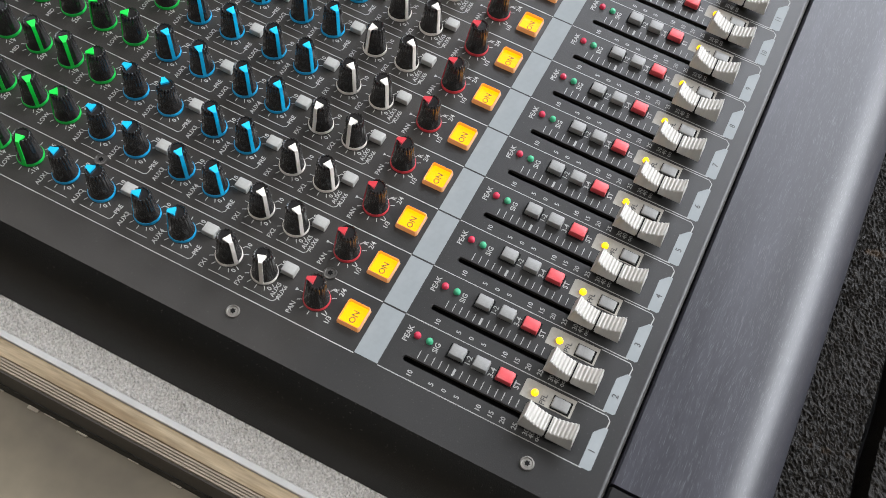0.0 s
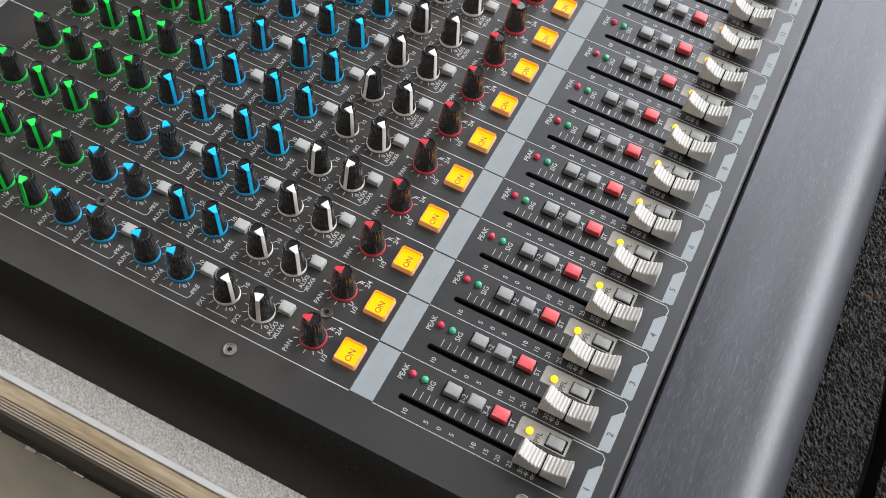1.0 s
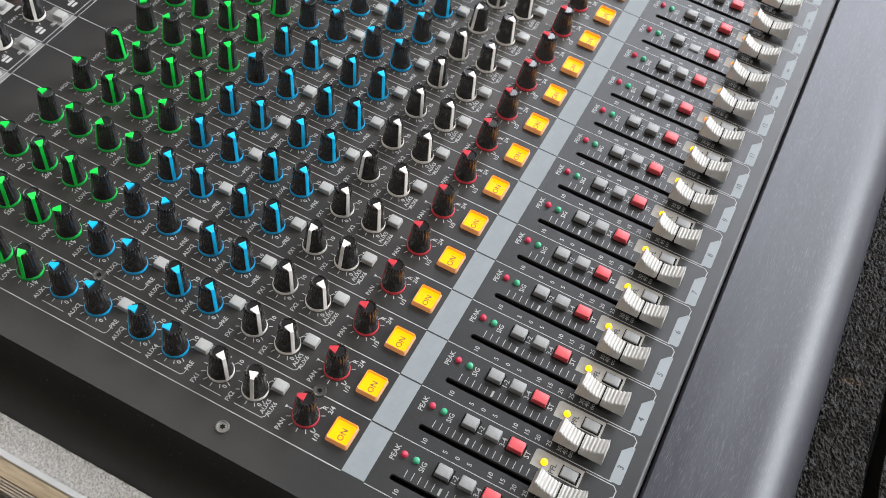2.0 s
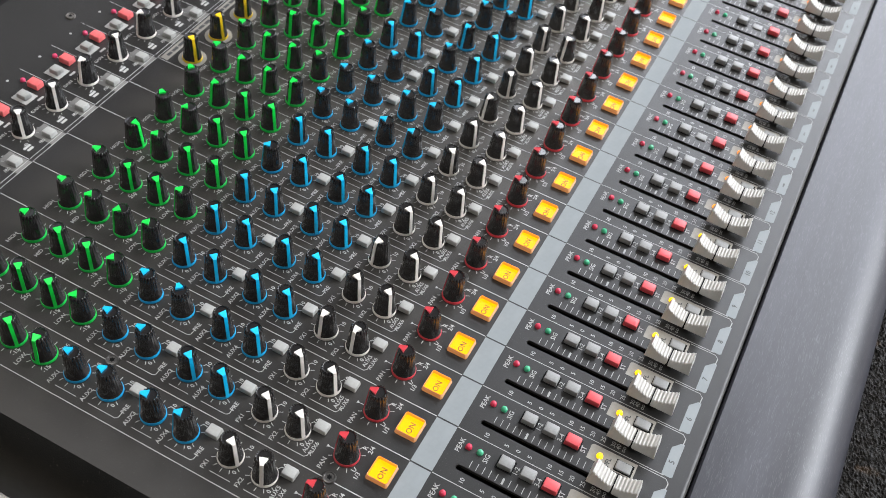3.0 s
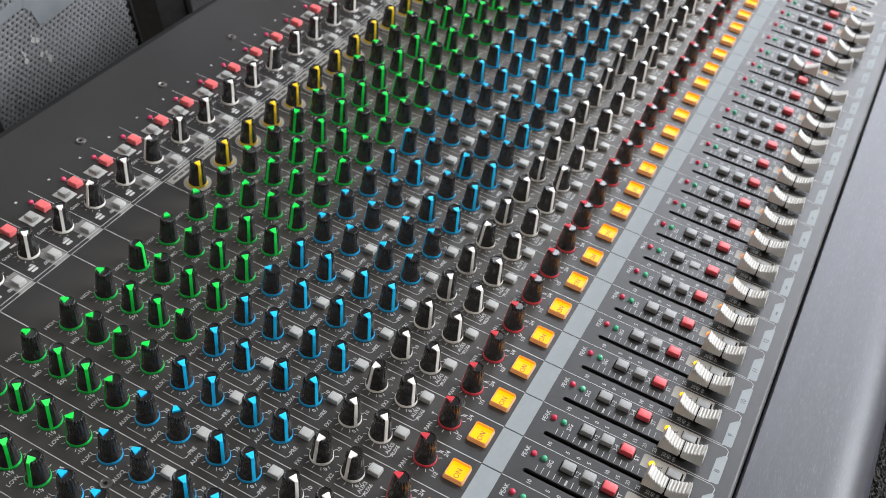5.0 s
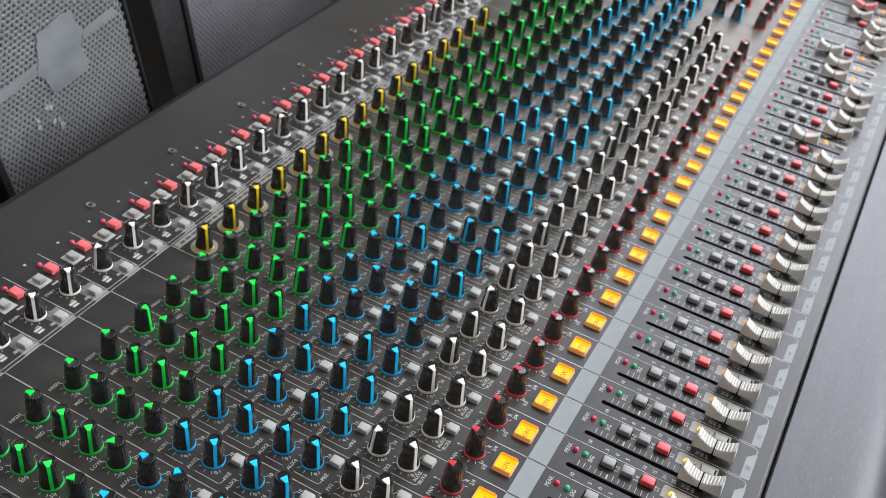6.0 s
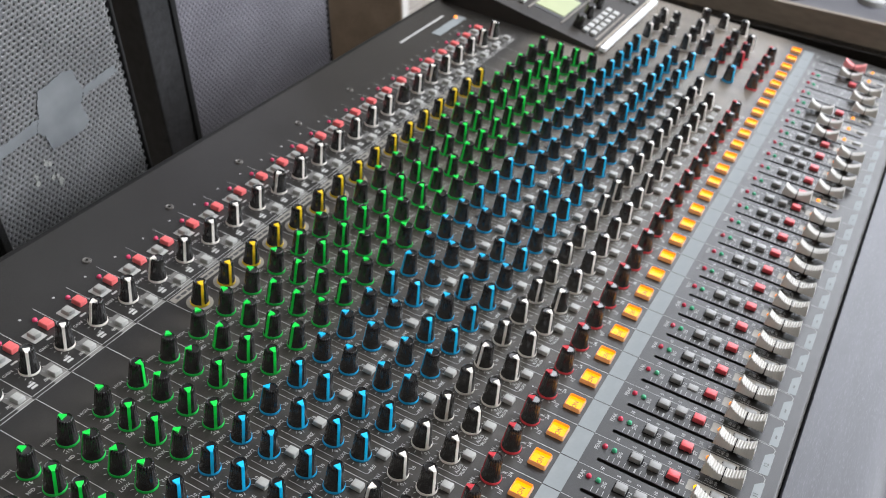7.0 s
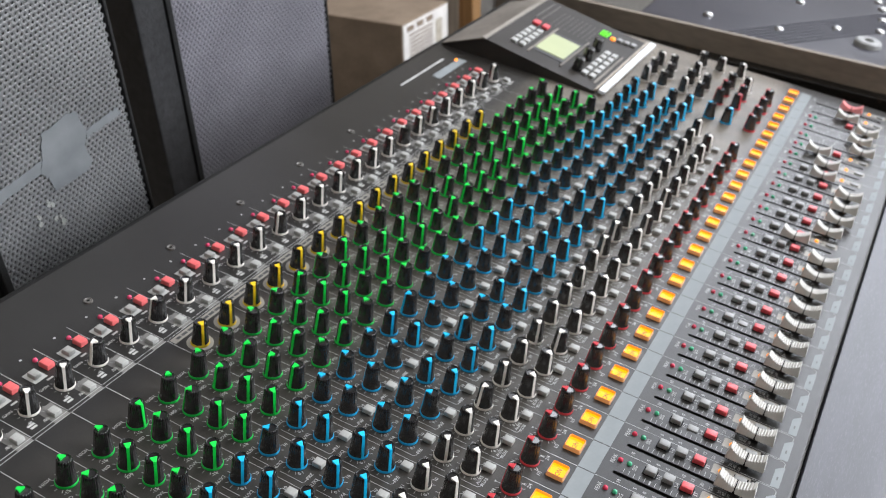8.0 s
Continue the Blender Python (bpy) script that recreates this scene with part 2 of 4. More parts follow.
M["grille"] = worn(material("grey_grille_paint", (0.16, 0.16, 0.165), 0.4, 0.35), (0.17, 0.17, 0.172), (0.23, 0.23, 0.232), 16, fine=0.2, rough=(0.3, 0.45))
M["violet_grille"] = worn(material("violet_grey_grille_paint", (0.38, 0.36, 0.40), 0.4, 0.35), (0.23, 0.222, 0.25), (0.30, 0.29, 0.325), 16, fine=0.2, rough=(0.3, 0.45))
M["grille_back"] = worn(material("grille_fabric", (0.05, 0.05, 0.055), 0.9), (0.50, 0.50, 0.505), (0.58, 0.58, 0.585), 30)
M["cabinet"] = worn(material("black_cabinet_paint", (0.012, 0.012, 0.012), 0.6), (0.004, 0.004, 0.004), (0.009, 0.009, 0.009), 40, bump=0.4, bump_scale=600)
M["cabinet_side"] = worn(material("textured_grey_black_paint", (0.03, 0.03, 0.031), 0.55), (0.020, 0.020, 0.021), (0.038, 0.038, 0.040), 90, fine=0.4, bump=0.6, bump_scale=420)
M["tape"] = worn(material("grey_blue_tape", (0.16, 0.18, 0.20), 0.8, spec=0.2), (0.125, 0.134, 0.142), (0.20, 0.21, 0.216), 30)
M["carton"] = worn(material("brown_cardboard", (0.28, 0.2, 0.13), 0.85), (0.19, 0.140, 0.098), (0.27, 0.205, 0.148), 14, fine=0.2)
M["paper"] = worn(material("white_paper", (0.72, 0.69, 0.65), 0.8), (0.66, 0.63, 0.6), (0.78, 0.75, 0.71), 30)
M["lid"] = worn(material("black_laminate", (0.05, 0.048, 0.055), 0.4, spec=0.3), (0.026, 0.025, 0.032), (0.042, 0.040, 0.048), 20, stretch=(1, 0.2, 1), fine=0.3, rough=(0.25, 0.4))
M["chrome"] = material("rivet_metal", (0.50, 0.49, 0.48), 0.32, 1.0)
M["dark_wood"] = worn(material("dark_brown_wood", (0.10, 0.075, 0.05), 0.6), (0.07, 0.052, 0.036), (0.14, 0.105, 0.075), 9, stretch=(4, 4, 0.4), fine=0.3)
M["post"] = worn(material("varnished_wood", (0.30, 0.16, 0.06), 0.5), (0.22, 0.11, 0.04), (0.36, 0.20, 0.08), 20, stretch=(4, 4, 0.3))
M["display"] = glowing(worn(material("lcd_glass", (0.3, 0.33, 0.18), 0.4), (0.28, 0.31, 0.17), (0.33, 0.36, 0.20), 20), (0.6, 0.66, 0.36), 0.16)
M["fx"] = worn(material("dark_grey_unit", (0.05, 0.047, 0.044), 0.6, spec=0.3), (0.024, 0.021, 0.018), (0.036, 0.031, 0.027), 20, fine=0.2)
M["fx_mark"] = worn(material("faded_unit_print", (0.11, 0.10, 0.09), 0.7), (0.075, 0.068, 0.06), (0.12, 0.11, 0.10), 60)
M["grey_field"] = worn(material("grey_printed_field", (0.15, 0.145, 0.135), 0.6), (0.14, 0.136, 0.127), (0.20, 0.194, 0.182), 60, fine=0.2)
M["fx_back"] = worn(material("dusty_unit_back", (0.2, 0.18, 0.15), 0.7), (0.15, 0.13, 0.11), (0.24, 0.215, 0.185), 12, fine=0.3)
M["wall"] = worn(material("grey_plaster", (0.42, 0.40, 0.37), 0.9), (0.42, 0.41, 0.39), (0.50, 0.49, 0.47), 3, fine=0.2, bump=0.2, bump_scale=60)
# Added wall out of view, browned to tint the plate's reflections.
M["brown_wall"] = worn(material("unseen_brown_wall", (0.26, 0.20, 0.15), 0.9), (0.14, 0.11, 0.08), (0.19, 0.15, 0.11), 3, fine=0.2, bump=0.2, bump_scale=60)
# Added wall out of view, darkened to cut fill from the west.
M["dark_wall"] = worn(material("unseen_dark_wall", (0.11, 0.105, 0.10), 0.9), (0.09, 0.087, 0.082), (0.13, 0.125, 0.118), 3, fine=0.2, bump=0.2, bump_scale=60)
M["ceiling"] = worn(material("unseen_ceiling_grey", (0.22, 0.21, 0.20), 0.9), (0.19, 0.185, 0.175), (0.25, 0.24, 0.23), 3, stretch=(0.3, 3, 1), fine=0.2)
M["floor"] = worn(material("concrete", (0.22, 0.20, 0.18), 0.8), (0.17, 0.155, 0.14), (0.26, 0.24, 0.21), 4, fine=0.3, bump=0.3, bump_scale=90)


# ---------------------------------------------------------------- mesh helpers
def mesh_of(bm, name, mats, smooth=None):
    me = bpy.data.meshes.new(name)
    bmesh.ops.recalc_face_normals(bm, faces=bm.faces)
    bm.to_mesh(me)
    bm.free()
    for m in mats if isinstance(mats, (list, tuple)) else [mats]:
        me.materials.append(m)
    if smooth:
        me.shade_smooth()
        me.set_sharp_from_angle(angle=radians(smooth))
    return me


def part_of(name, me, parent, m=None, label=""):
    ob = new(name, me)
    ob.parent = parent
    if m is not None:
        ob.matrix_basis = m
    if label:
        tagged(ob, label)
    return ob


def part(name, bm, mats, parent, label="", m=None, smooth=None):
    return part_of(name, mesh_of(bm, name, mats, smooth), parent, m, label)


def thing(name, m, label, category, group="", kind=""):
    ob = new(name)
    ob.empty_display_size = 0.02
    ob.matrix_basis = m
    return tagged(ob, label, category, group, kind)


def add_box(bm, x0, x1, y0, y1, z0, z1, bevel=0.0, seg=2, mat=0, taper=0.0):
    vs = [bm.verts.new((x, y, z)) for x, y, z in (
        (x0, y0, z0), (x1, y0, z0), (x1, y1, z0), (x0, y1, z0),
        (x0 + taper, y0 + taper, z1), (x1 - taper, y0 + taper, z1), (x1 - taper, y1 - taper, z1), (x0 + taper, y1 - taper, z1))]
    fs = [bm.faces.new([vs[i] for i in q]) for q in ((3, 2, 1, 0), (4, 5, 6, 7), (0, 1, 5, 4), (1, 2, 6, 5), (2, 3, 7, 6), (3, 0, 4, 7))]
    for f in fs:
        f.material_index = mat
    if bevel:
        edges = list({e for f in fs for e in f.edges})
        r = bmesh.ops.bevel(bm, geom=edges, offset=bevel, segments=seg, affect="EDGES", profile=0.5)
        for f in r["faces"]:
            f.material_index = mat
    return bm


def box(*a, **k):
    return add_box(bmesh.new(), *a, **k)


def add_rings(bm, rings, mat=0, cap_top=True, cap_bottom=False):
    """Skins closed rings of points, in order."""
    loops = [[bm.verts.new(p) for p in r] for r in rings]
    n = len(loops[0])
    for a, b in zip(loops, loops[1:]):
        for i in range(n):
            f = bm.faces.new((a[i], a[(i + 1) % n], b[(i + 1) % n], b[i]))
            f.material_index = mat
    if cap_top:
        bm.faces.new(loops[-1]).material_index = mat
    if cap_bottom:
        bm.faces.new(list(reversed(loops[0]))).material_index = mat
    return bm


def circle(r, z, n=24, cx=0.0, cy=0.0):
    return [(cx + r * math.cos(2 * math.pi * i / n), cy + r * math.sin(2 * math.pi * i / n), z) for i in range(n)]


def lathe(profile, n=24, cx=0.0, cy=0.0, bm=None, mat=0):
    return add_rings(bm or bmesh.new(), [circle(r, z, n, cx, cy) for r, z in profile], mat)


def add_flat(bm, pts, z, mat=0):
    f = bm.faces.new([bm.verts.new((x, y, z)) for x, y in pts])
    f.material_index = mat
    if f.normal.z < 0:
        f.normal_flip()
    return f


def add_line(bm, x0, y0, x1, y1, w, z, mat=0):
    dx, dy = x1 - x0, y1 - y0
    k = w / 2 / math.hypot(dx, dy)
    add_flat(bm, [(x0 + dy * k, y0 - dx * k), (x1 + dy * k, y1 - dx * k), (x1 - dy * k, y1 + dx * k), (x0 - dy * k, y0 + dx * k)], z, mat)


def add_text(bm, text, x, y, z, size, mat=0, align="LEFT", turn=0.0, bold=0.0):
    """Flat lettering with the built-in font, reading along +x."""
    cu = bpy.data.curves.new("lettering", "FONT")
    cu.body, cu.size, cu.align_x, cu.align_y, cu.resolution_u, cu.offset = text, size, align, "CENTER", 2, bold or size * 0.016
    ob = new("lettering", cu)
    dg = bpy.context.evaluated_depsgraph_get()
    me = bpy.data.meshes.new_from_object(ob.evaluated_get(dg))
    me.transform(pose(x, y, z, 0, 0, turn))
    first = len(bm.faces)
    bm.from_mesh(me)
    bm.faces.ensure_lookup_table()
    for f in bm.faces[first:]:
        f.material_index = mat
    bpy.data.objects.remove(ob)
    bpy.data.curves.remove(cu)
    bpy.data.meshes.remove(me)


# ---------------------------------------------------------------- the console
P = 0.027                    # one strip's width
STRIPS, MONO, CHANNELS = 36, 24, 28
X0, X1 = -0.019, 0.989       # the plate's ends
Y0, Y1 = -0.105, 0.383       # its front and rear edge
HIGH, MID1, MID2, LOW = 0.239, 0.221, 0.203, 0.185
AUX = (0.166, 0.147, 0.123, 0.105)
FX = (0.081, 0.063)
PAN, ON, GAIN, COMP = 0.037, 0.0190, 0.2945, 0.2575
KX = 0.0145                  # knobs' line within a strip
INK = 0.00012                # the print lies this far above the plate

console = thing("mixing_console", CONSOLE, "large charcoal mixing console with coloured knobs and white faders", "mixing console")


def top_plate():
    bm = bmesh.new()
    edges = []

    def loop(pts):
        vs = [bm.verts.new((x, y, 0)) for x, y in pts]
        edges.extend(bm.edges.new((vs[i], vs[(i + 1) % len(vs)])) for i in range(len(vs)))

    loop([(X0, Y0), (X1, Y0), (X1, Y1), (X0, Y1)])
    for i in range(STRIPS):
        cx, r, ya, yb = i * P + 0.0085, 0.00145, -0.0775, -0.0097
        loop([(cx + r * math.cos(math.pi * k / 8), yb + r * math.sin(math.pi * k / 8)) for k in range(9)] +
             [(cx - r * math.cos(math.pi * k / 8), ya - r * math.sin(math.pi * k / 8)) for k in range(9)])
    bmesh.ops.triangle_fill(bm, use_beauty=True, edges=edges)
    r = bmesh.ops.extrude_face_region(bm, geom=bm.faces[:])
    bmesh.ops.translate(bm, verts=[v for v in r["geom"] if isinstance(v, bmesh.types.BMVert)], vec=(0, 0, -0.002))
    return bm


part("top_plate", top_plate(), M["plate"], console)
part("fader_bed", box(X0 + .002, X1 - .002, Y0 + .002, Y1 - .002, -0.03, -0.009), M["dark"], console, "black space under the fader slots")


def side_shell(x_in, x_out):
    """The sloping cheek beside the plate."""
    prof = [(0, 0.0), (0.25, -0.0035), (0.55, -0.012), (0.8, -0.026), (0.95, -0.045), (1.0, -0.075)]
    bm = bmesh.new()
    rings = []
    for y in (Y0, Y1):
        rings.append([(x_in + (x_out - x_in) * u, y, z) for u, z in prof] + [(x_in, y, -0.075)])
    return add_rings(bm, rings, cap_bottom=True)


part("end_cheek", side_shell(X0, -0.037), M["shell"], console, "matt black sloping end cheek", smooth=40)
part("end_cheek", side_shell(X1, 1.000), M["shell"], console, smooth=40)
part("bottom_tray", box(X0, X1, Y0, Y1, -0.075, -0.031), M["shell"], console)
part("rear_panel", box(X0, X1, Y1 + 0.0004, Y1 + 0.006, -0.075, -0.0015, bevel=0.001), M["shell"], console)


def armrest(x0, x1):
    prof = [(-0.1085, -0.03), (-0.1085, -0.0045), (-0.1095, -0.0035), (-0.148, -0.0035)]
    prof += [(-0.148 - 0.0295 * math.sin(a), -0.0295 + 0.026 * math.cos(a)) for a in [radians(d) for d in range(9, 100, 9)]]
    prof += [(-0.168, -0.060), (-0.1085, -0.060)]
    return add_rings(bmesh.new(), [[(x, y, z) for y, z in prof] for x in (x0, x0 + 0.0006, x1 - 0.0006, x1)], cap_bottom=True)


part("armrest", armrest(0.0015, X1), M["wood"], console, "black-stained open-grain wooden armrest", smooth=35)
part("armrest_end", armrest(-0.034, 0.0), M["shell"], console, "black plastic end block of the armrest", smooth=35)
part("front_seam", box(-0.03, X1, -0.1084, -0.1050, -0.02, -0.008), M["dark"], console)
part("front_lip", add_rings(bmesh.new(), [[(x, -0.1049, -0.0020)] + [(x, -0.1049 - 0.0022 * math.sin(radians(d)), -0.0022 + 0.0022 * math.cos(radians(d))) for d in range(0, 91, 15)] + [(x, -0.1071, -0.0075), (x, -0.1049, -0.0075)] for x in (X0, X1)], cap_bottom=True), M["plate"], console, "rounded front lip of the plate", smooth=40)


# --- print: one sheet for each kind of strip
def arc_ticks(bm, cx, cy, r0, r1, a0=-150, a1=150, n=11, w=0.00035):
    for k in range(n):
        a = radians(a0 + (a1 - a0) * k / (n - 1))
        s, c = math.sin(a), math.cos(a)
        add_line(bm, cx + r0 * s, cy + r0 * c, cx + r1 * s, cy + r1 * c, w, INK)


def knob_scale(bm, y, label, low, high, x=KX):
    arc_ticks(bm, x, y, 0.0066, 0.0086)
    s = 0.0030
    if label:
        add_text(bm, label, x - 0.0110, y + 0.0078, INK, s)
    add_text(bm, low, x - 0.0056, y - 0.0058, INK, s, align="CENTER")
    add_text(bm, high, x + 0.0080, y - 0.0054, INK, s, align="CENTER")


def bracket(bm, ya, yb, cuts):
    x = 0.0042
    ends = [ya] + [v for c in cuts for v in (c + 0.0035, c - 0.0035)] + [yb]
    for a, b in zip(ends[::2], ends[1::2]):
        add_line(bm, x, a, x, b, 0.00035, INK)
    add_line(bm, x, yb, x + 0.0012, yb - 0.0012, 0.00035, INK)
    add_line(bm, x + 0.0012, yb - 0.0012, x + 0.0042, yb - 0.0012, 0.00035, INK)


def upper_legend(full=True):
    bm = bmesh.new()
    add_line(bm, 0, 0.0112, 0, 0.2750, 0.00040, INK)
    knob_scale(bm, HIGH, "HIGH", "-15", "+15")
    knob_scale(bm, MID1, "MID", "250", "5k")
    knob_scale(bm, MID2, "", "-15", "+15")
    knob_scale(bm, LOW, "LOW", "-15", "+15")
    for k, y in enumerate(AUX):
        knob_scale(bm, y, "AUX%d" % (k + 1), "0", "10")
    for k, y in enumerate(FX):
        knob_scale(bm, y, "FX%d" % (k + 1), "0", "10")
    bracket(bm, AUX[0] + 0.004, AUX[1] - 0.0105, [AUX[1] + 0.0078])
    bracket(bm, AUX[2] + 0.004, AUX[3] - 0.0095, [AUX[3] + 0.0078])
    bracket(bm, FX[0] + 0.004, FX[1] - 0.0095, [FX[1] + 0.0078])
    add_text(bm, "PRE", 0.0078, AUX[1] - 0.0117, INK, 0.0031)
    add_text(bm, "PRE", 0.0072, AUX[3] - 0.0107, INK, 0.0031)
    add_text(bm, "AUX5", 0.0060, FX[1] - 0.0084, INK, 0.0029)
    add_text(bm, "AUX6", 0.0060, FX[1] - 0.0113, INK, 0.0029)
    arc_ticks(bm, KX, PAN, 0.0066, 0.0086)
    add_text(bm, "PAN", KX - 0.0118, PAN + 0.0078, INK, 0.0031)
    add_text(bm, "L", KX - 0.0048, PAN - 0.0034 - 0.003, INK, 0.0031, align="CENTER")
    add_text(bm, "1/3", KX - 0.0066, PAN - 0.0090, INK, 0.0031, align="CENTER")
    add_text(bm, "R", KX + 0.0076, PAN - 0.0055, INK, 0.0031, align="CENTER")
    add_text(bm, "2/4", KX + 0.0080, PAN - 0.0085, INK, 0.0031, align="CENTER")
    add_flat(bm, [(KX - 0.0008, PAN + 0.0103), (KX + 0.0008, PAN + 0.0103), (KX, PAN + 0.0087)], INK)
    # gain box
    for x, ya, yb in ((0.0, 0.2775, 0.333),):
        add_line(bm, x, ya, x, yb, 0.00040, INK)
    add_line(bm, 0.0006, 0.2775, P - 0.0006, 0.2775, 0.00040, INK)
    add_line(bm, 0.0006, 0.2750, P - 0.0006, 0.2750, 0.00040, INK)
    arc_ticks(bm, KX, GAIN, 0.0068, 0.0084)
    add_text(bm, "GAIN", KX - 0.0128, GAIN + 0.0070, INK, 0.0029)
    add_text(bm, "-60", KX - 0.0070, GAIN - 0.0078, INK, 0.0022, align="CENTER")
    for dx, dy, w, h in ((-0.0104, -0.0104, 0.0050, 0.0016), (-0.0100, -0.0128, 0.0042, 0.0016), (-0.0030, 0.0104, 0.0046, 0.0014), (0.0058, -0.0100, 0.0026, 0.0012)):
        add_flat(bm, [(KX + dx, GAIN + dy), (KX + dx + w, GAIN + dy), (KX + dx + w, GAIN + dy + h), (KX + dx, GAIN + dy + h)], INK)
    add_text(bm, "/80", KX - 0.0018, GAIN - 0.0130, INK, 0.0031)
    add_line(bm, 0.0205, 0.3185, 0.0200, 0.3228, 0.0004, INK)
    lathe([(0.0009, INK), (0.0009, INK + 0.00003)], 10, 0.015, 0.331, bm)
    return mesh_of(bm, "upper_legend", M["print"])


def fader_legend():
    bm = bmesh.new()
    add_line(bm, 0, -0.0003, 0, -0.0945, 0.00040, INK)
    s = 0.0038
    add_text(bm, "PEAK", 0.0153, -0.0052, INK, 0.0034)
    add_text(bm, "SIG", 0.0164, -0.0190, INK, 0.0034)
    add_text(bm, "1-2", 0.0178, -0.0336, INK, 0.0035)
    add_text(bm, "3-4", 0.0178, -0.0448, INK, 0.0035)
    add_text(bm, "ST", 0.0182, -0.0566, INK, 0.0035)
    for k in range(15):
        y = -0.0138 - 0.0033 * k
        thick = k == 5
        add_line(bm, 0.0106, y, 0.0146 if not thick else 0.0140, y, 0.0010 if thick else 0.00032, INK)
    for word, y in (("10", -0.0140), ("5", -0.0243), ("0", -0.0303), ("5", -0.0362), ("10", -0.0462), ("15", -0.0520), ("20", -0.0575), ("25", -0.0630), ("30", -0.0682), ("40", -0.0708), ("oo", -0.0733)):
        add_text(bm, word, 0.0030, y, INK, 0.0031, align="CENTER")
    add_line(bm, 0.0258, -0.0825, 0.0258, -0.0960, 0.0004, INK)
    add_line(bm, 0.0258, -0.0960, 0.0240, -0.0978, 0.0004, INK)
    add_line(bm, 0.0240, -0.0978, 0.0200, -0.0976, 0.0005, INK)
    return mesh_of(bm, "fader_legend", M["glare_dimmed_print"])


UPPER, FADER = upper_legend(), fader_legend()
for i in range(STRIPS):
    if i < CHANNELS:
        part_of("upper_legend", UPPER, console, pose(i * P, 0, 0), "pale grey printed lettering and scales" if i == 0 else "")
    part_of("fader_legend", FADER, console, pose(i * P, 0, 0), "pale grey printed fader scale" if i == 0 else "")

bm = bmesh.new()
add_flat(bm, [(0.0004, 0.0), (P - 0.0004, 0.0), (P - 0.0004, 0.0110), (0.0004, 0.0110)], INK)
STRIP = mesh_of(bm, "write_on_strip", M["strip"])
bm = bmesh.new()
add_flat(bm, [(0.0168, -0.0590), (0.0168, -0.0822), (0.0256, -0.0822), (0.0256, -0.0600), (0.0248, -0.0590)], INK * 0.6)
PFL_FIELD = mesh_of(bm, "pfl_field", M["pale_plate"])
bm = bmesh.new()
add_text(bm, "PFL", 0.0170, -0.0690, INK * 2, 0.0034)
PFL_TEXT = mesh_of(bm, "pfl_lettering", M["ink"])
for i in range(STRIPS):
    part_of("write_on_strip", STRIP, console, pose(i * P, 0, 0), "blank pale grey write-on strip")
    part_of("pfl_field", PFL_FIELD, console, pose(i * P, 0, 0))
    part_of("pfl_lettering", PFL_TEXT, console, pose(i * P, 0, 0))
    bm = bmesh.new()
    add_flat(bm, [(0.0002, -0.0932), (0.0165, -0.0932), (0.0205, -0.0968), (0.0205, -0.0985), (0.0010, -0.0985), (0.0002, -0.0977)], INK * 0.8)
    if i < 12:
        add_text(bm, str(i + 1), 0.0085, -0.0958, INK * 2, 0.0040, mat=1, align="CENTER")
    else:
        add_flat(bm, [(0.0070, -0.0963), (0.0102, -0.0963), (0.0102, -0.0953), (0.0070, -0.0953)], INK * 2, 1)
    part("number_tab", bm, [M["strip"], M["ink"]], console, m=pose(i * P, 0, 0))


# --- knobs
def knob_body():
    """A flared skirt under sixteen rounded ribs that end in beads round the crown."""
    bm = bmesh.new()
    n = 112

    def ring(r, z, depth):
        pts = []
        for k in range(n):
            a = 2 * math.pi * k / n
            rr = r - depth * (1 - abs(math.sin(8 * a)) ** 0.8)
            pts.append((rr * math.cos(a), rr * math.sin(a), z))
        return pts

    add_rings(bm, [ring(0.0058, 0.0017, 0.0), ring(0.00555, 0.0030, 0.0), ring(0.0052, 0.0055, 0.0001), ring(0.0046, 0.0125, 0.0002), ring(0.0044, 0.0153, 0.0004),
                   ring(0.00425, 0.0163, 0.0007), ring(0.0040, 0.0169, 0.0007), ring(0.0036, 0.0172, 0.0006), ring(0.0032, 0.0170, 0.0003), ring(0.0030, 0.0166, 0.0), ring(0.0014, 0.0166, 0.0)])
    return mesh_of(bm, "knob", M["knob"], smooth=50)


def knob_ring(colour):
    return mesh_of(lathe([(0.0059, 0.0002), (0.00615, 0.0003), (0.0061, 0.0012), (0.0059, 0.0018), (0.0052, 0.0019)], 40), "skirt_ring", M[colour + "_skirt"], smooth=40)


def knob_pointer(colour):
    """A wedge on the crown and a bar down the side, along +y."""
    bm = bmesh.new()
    w, v = 0.0020, 0.0007
    add_rings(bm, [[(-w, 0.0008, 0.0166), (w, 0.0008, 0.0166), (v, 0.0042, 0.0164), (-v, 0.0042, 0.0164)],
                   [(-w, 0.0007, 0.0178), (w, 0.0007, 0.0178), (v, 0.0044, 0.0173), (-v, 0.0044, 0.0173)]])
    w = 0.00085
    add_rings(bm, [[(-w, 0.0052, 0.0012), (w, 0.0052, 0.0012), (w, 0.0062, 0.0012), (-w, 0.0062, 0.0012)],
                   [(-w, 0.0034, 0.0166), (w, 0.0034, 0.0166), (w, 0.00445, 0.0172), (-w, 0.00445, 0.0172)]])
    return mesh_of(bm, "pointer", M[colour])


BODY = knob_body()
RING = {c: knob_ring(c) for c in ("green", "blue", "white", "red", "yellow")}
POINT = {c: knob_pointer(c) for c in RING}
dial = random.Random(7)


def knob(name, x, y, colour, angle):
    k = part_of(name, BODY, console, pose(x, y, 0, 0, 0, -angle), "black fluted knob with a %s pointer and ring" % colour)
    part_of("pointer", POINT[colour], k)
    part_of("skirt_ring", RING[colour], k)


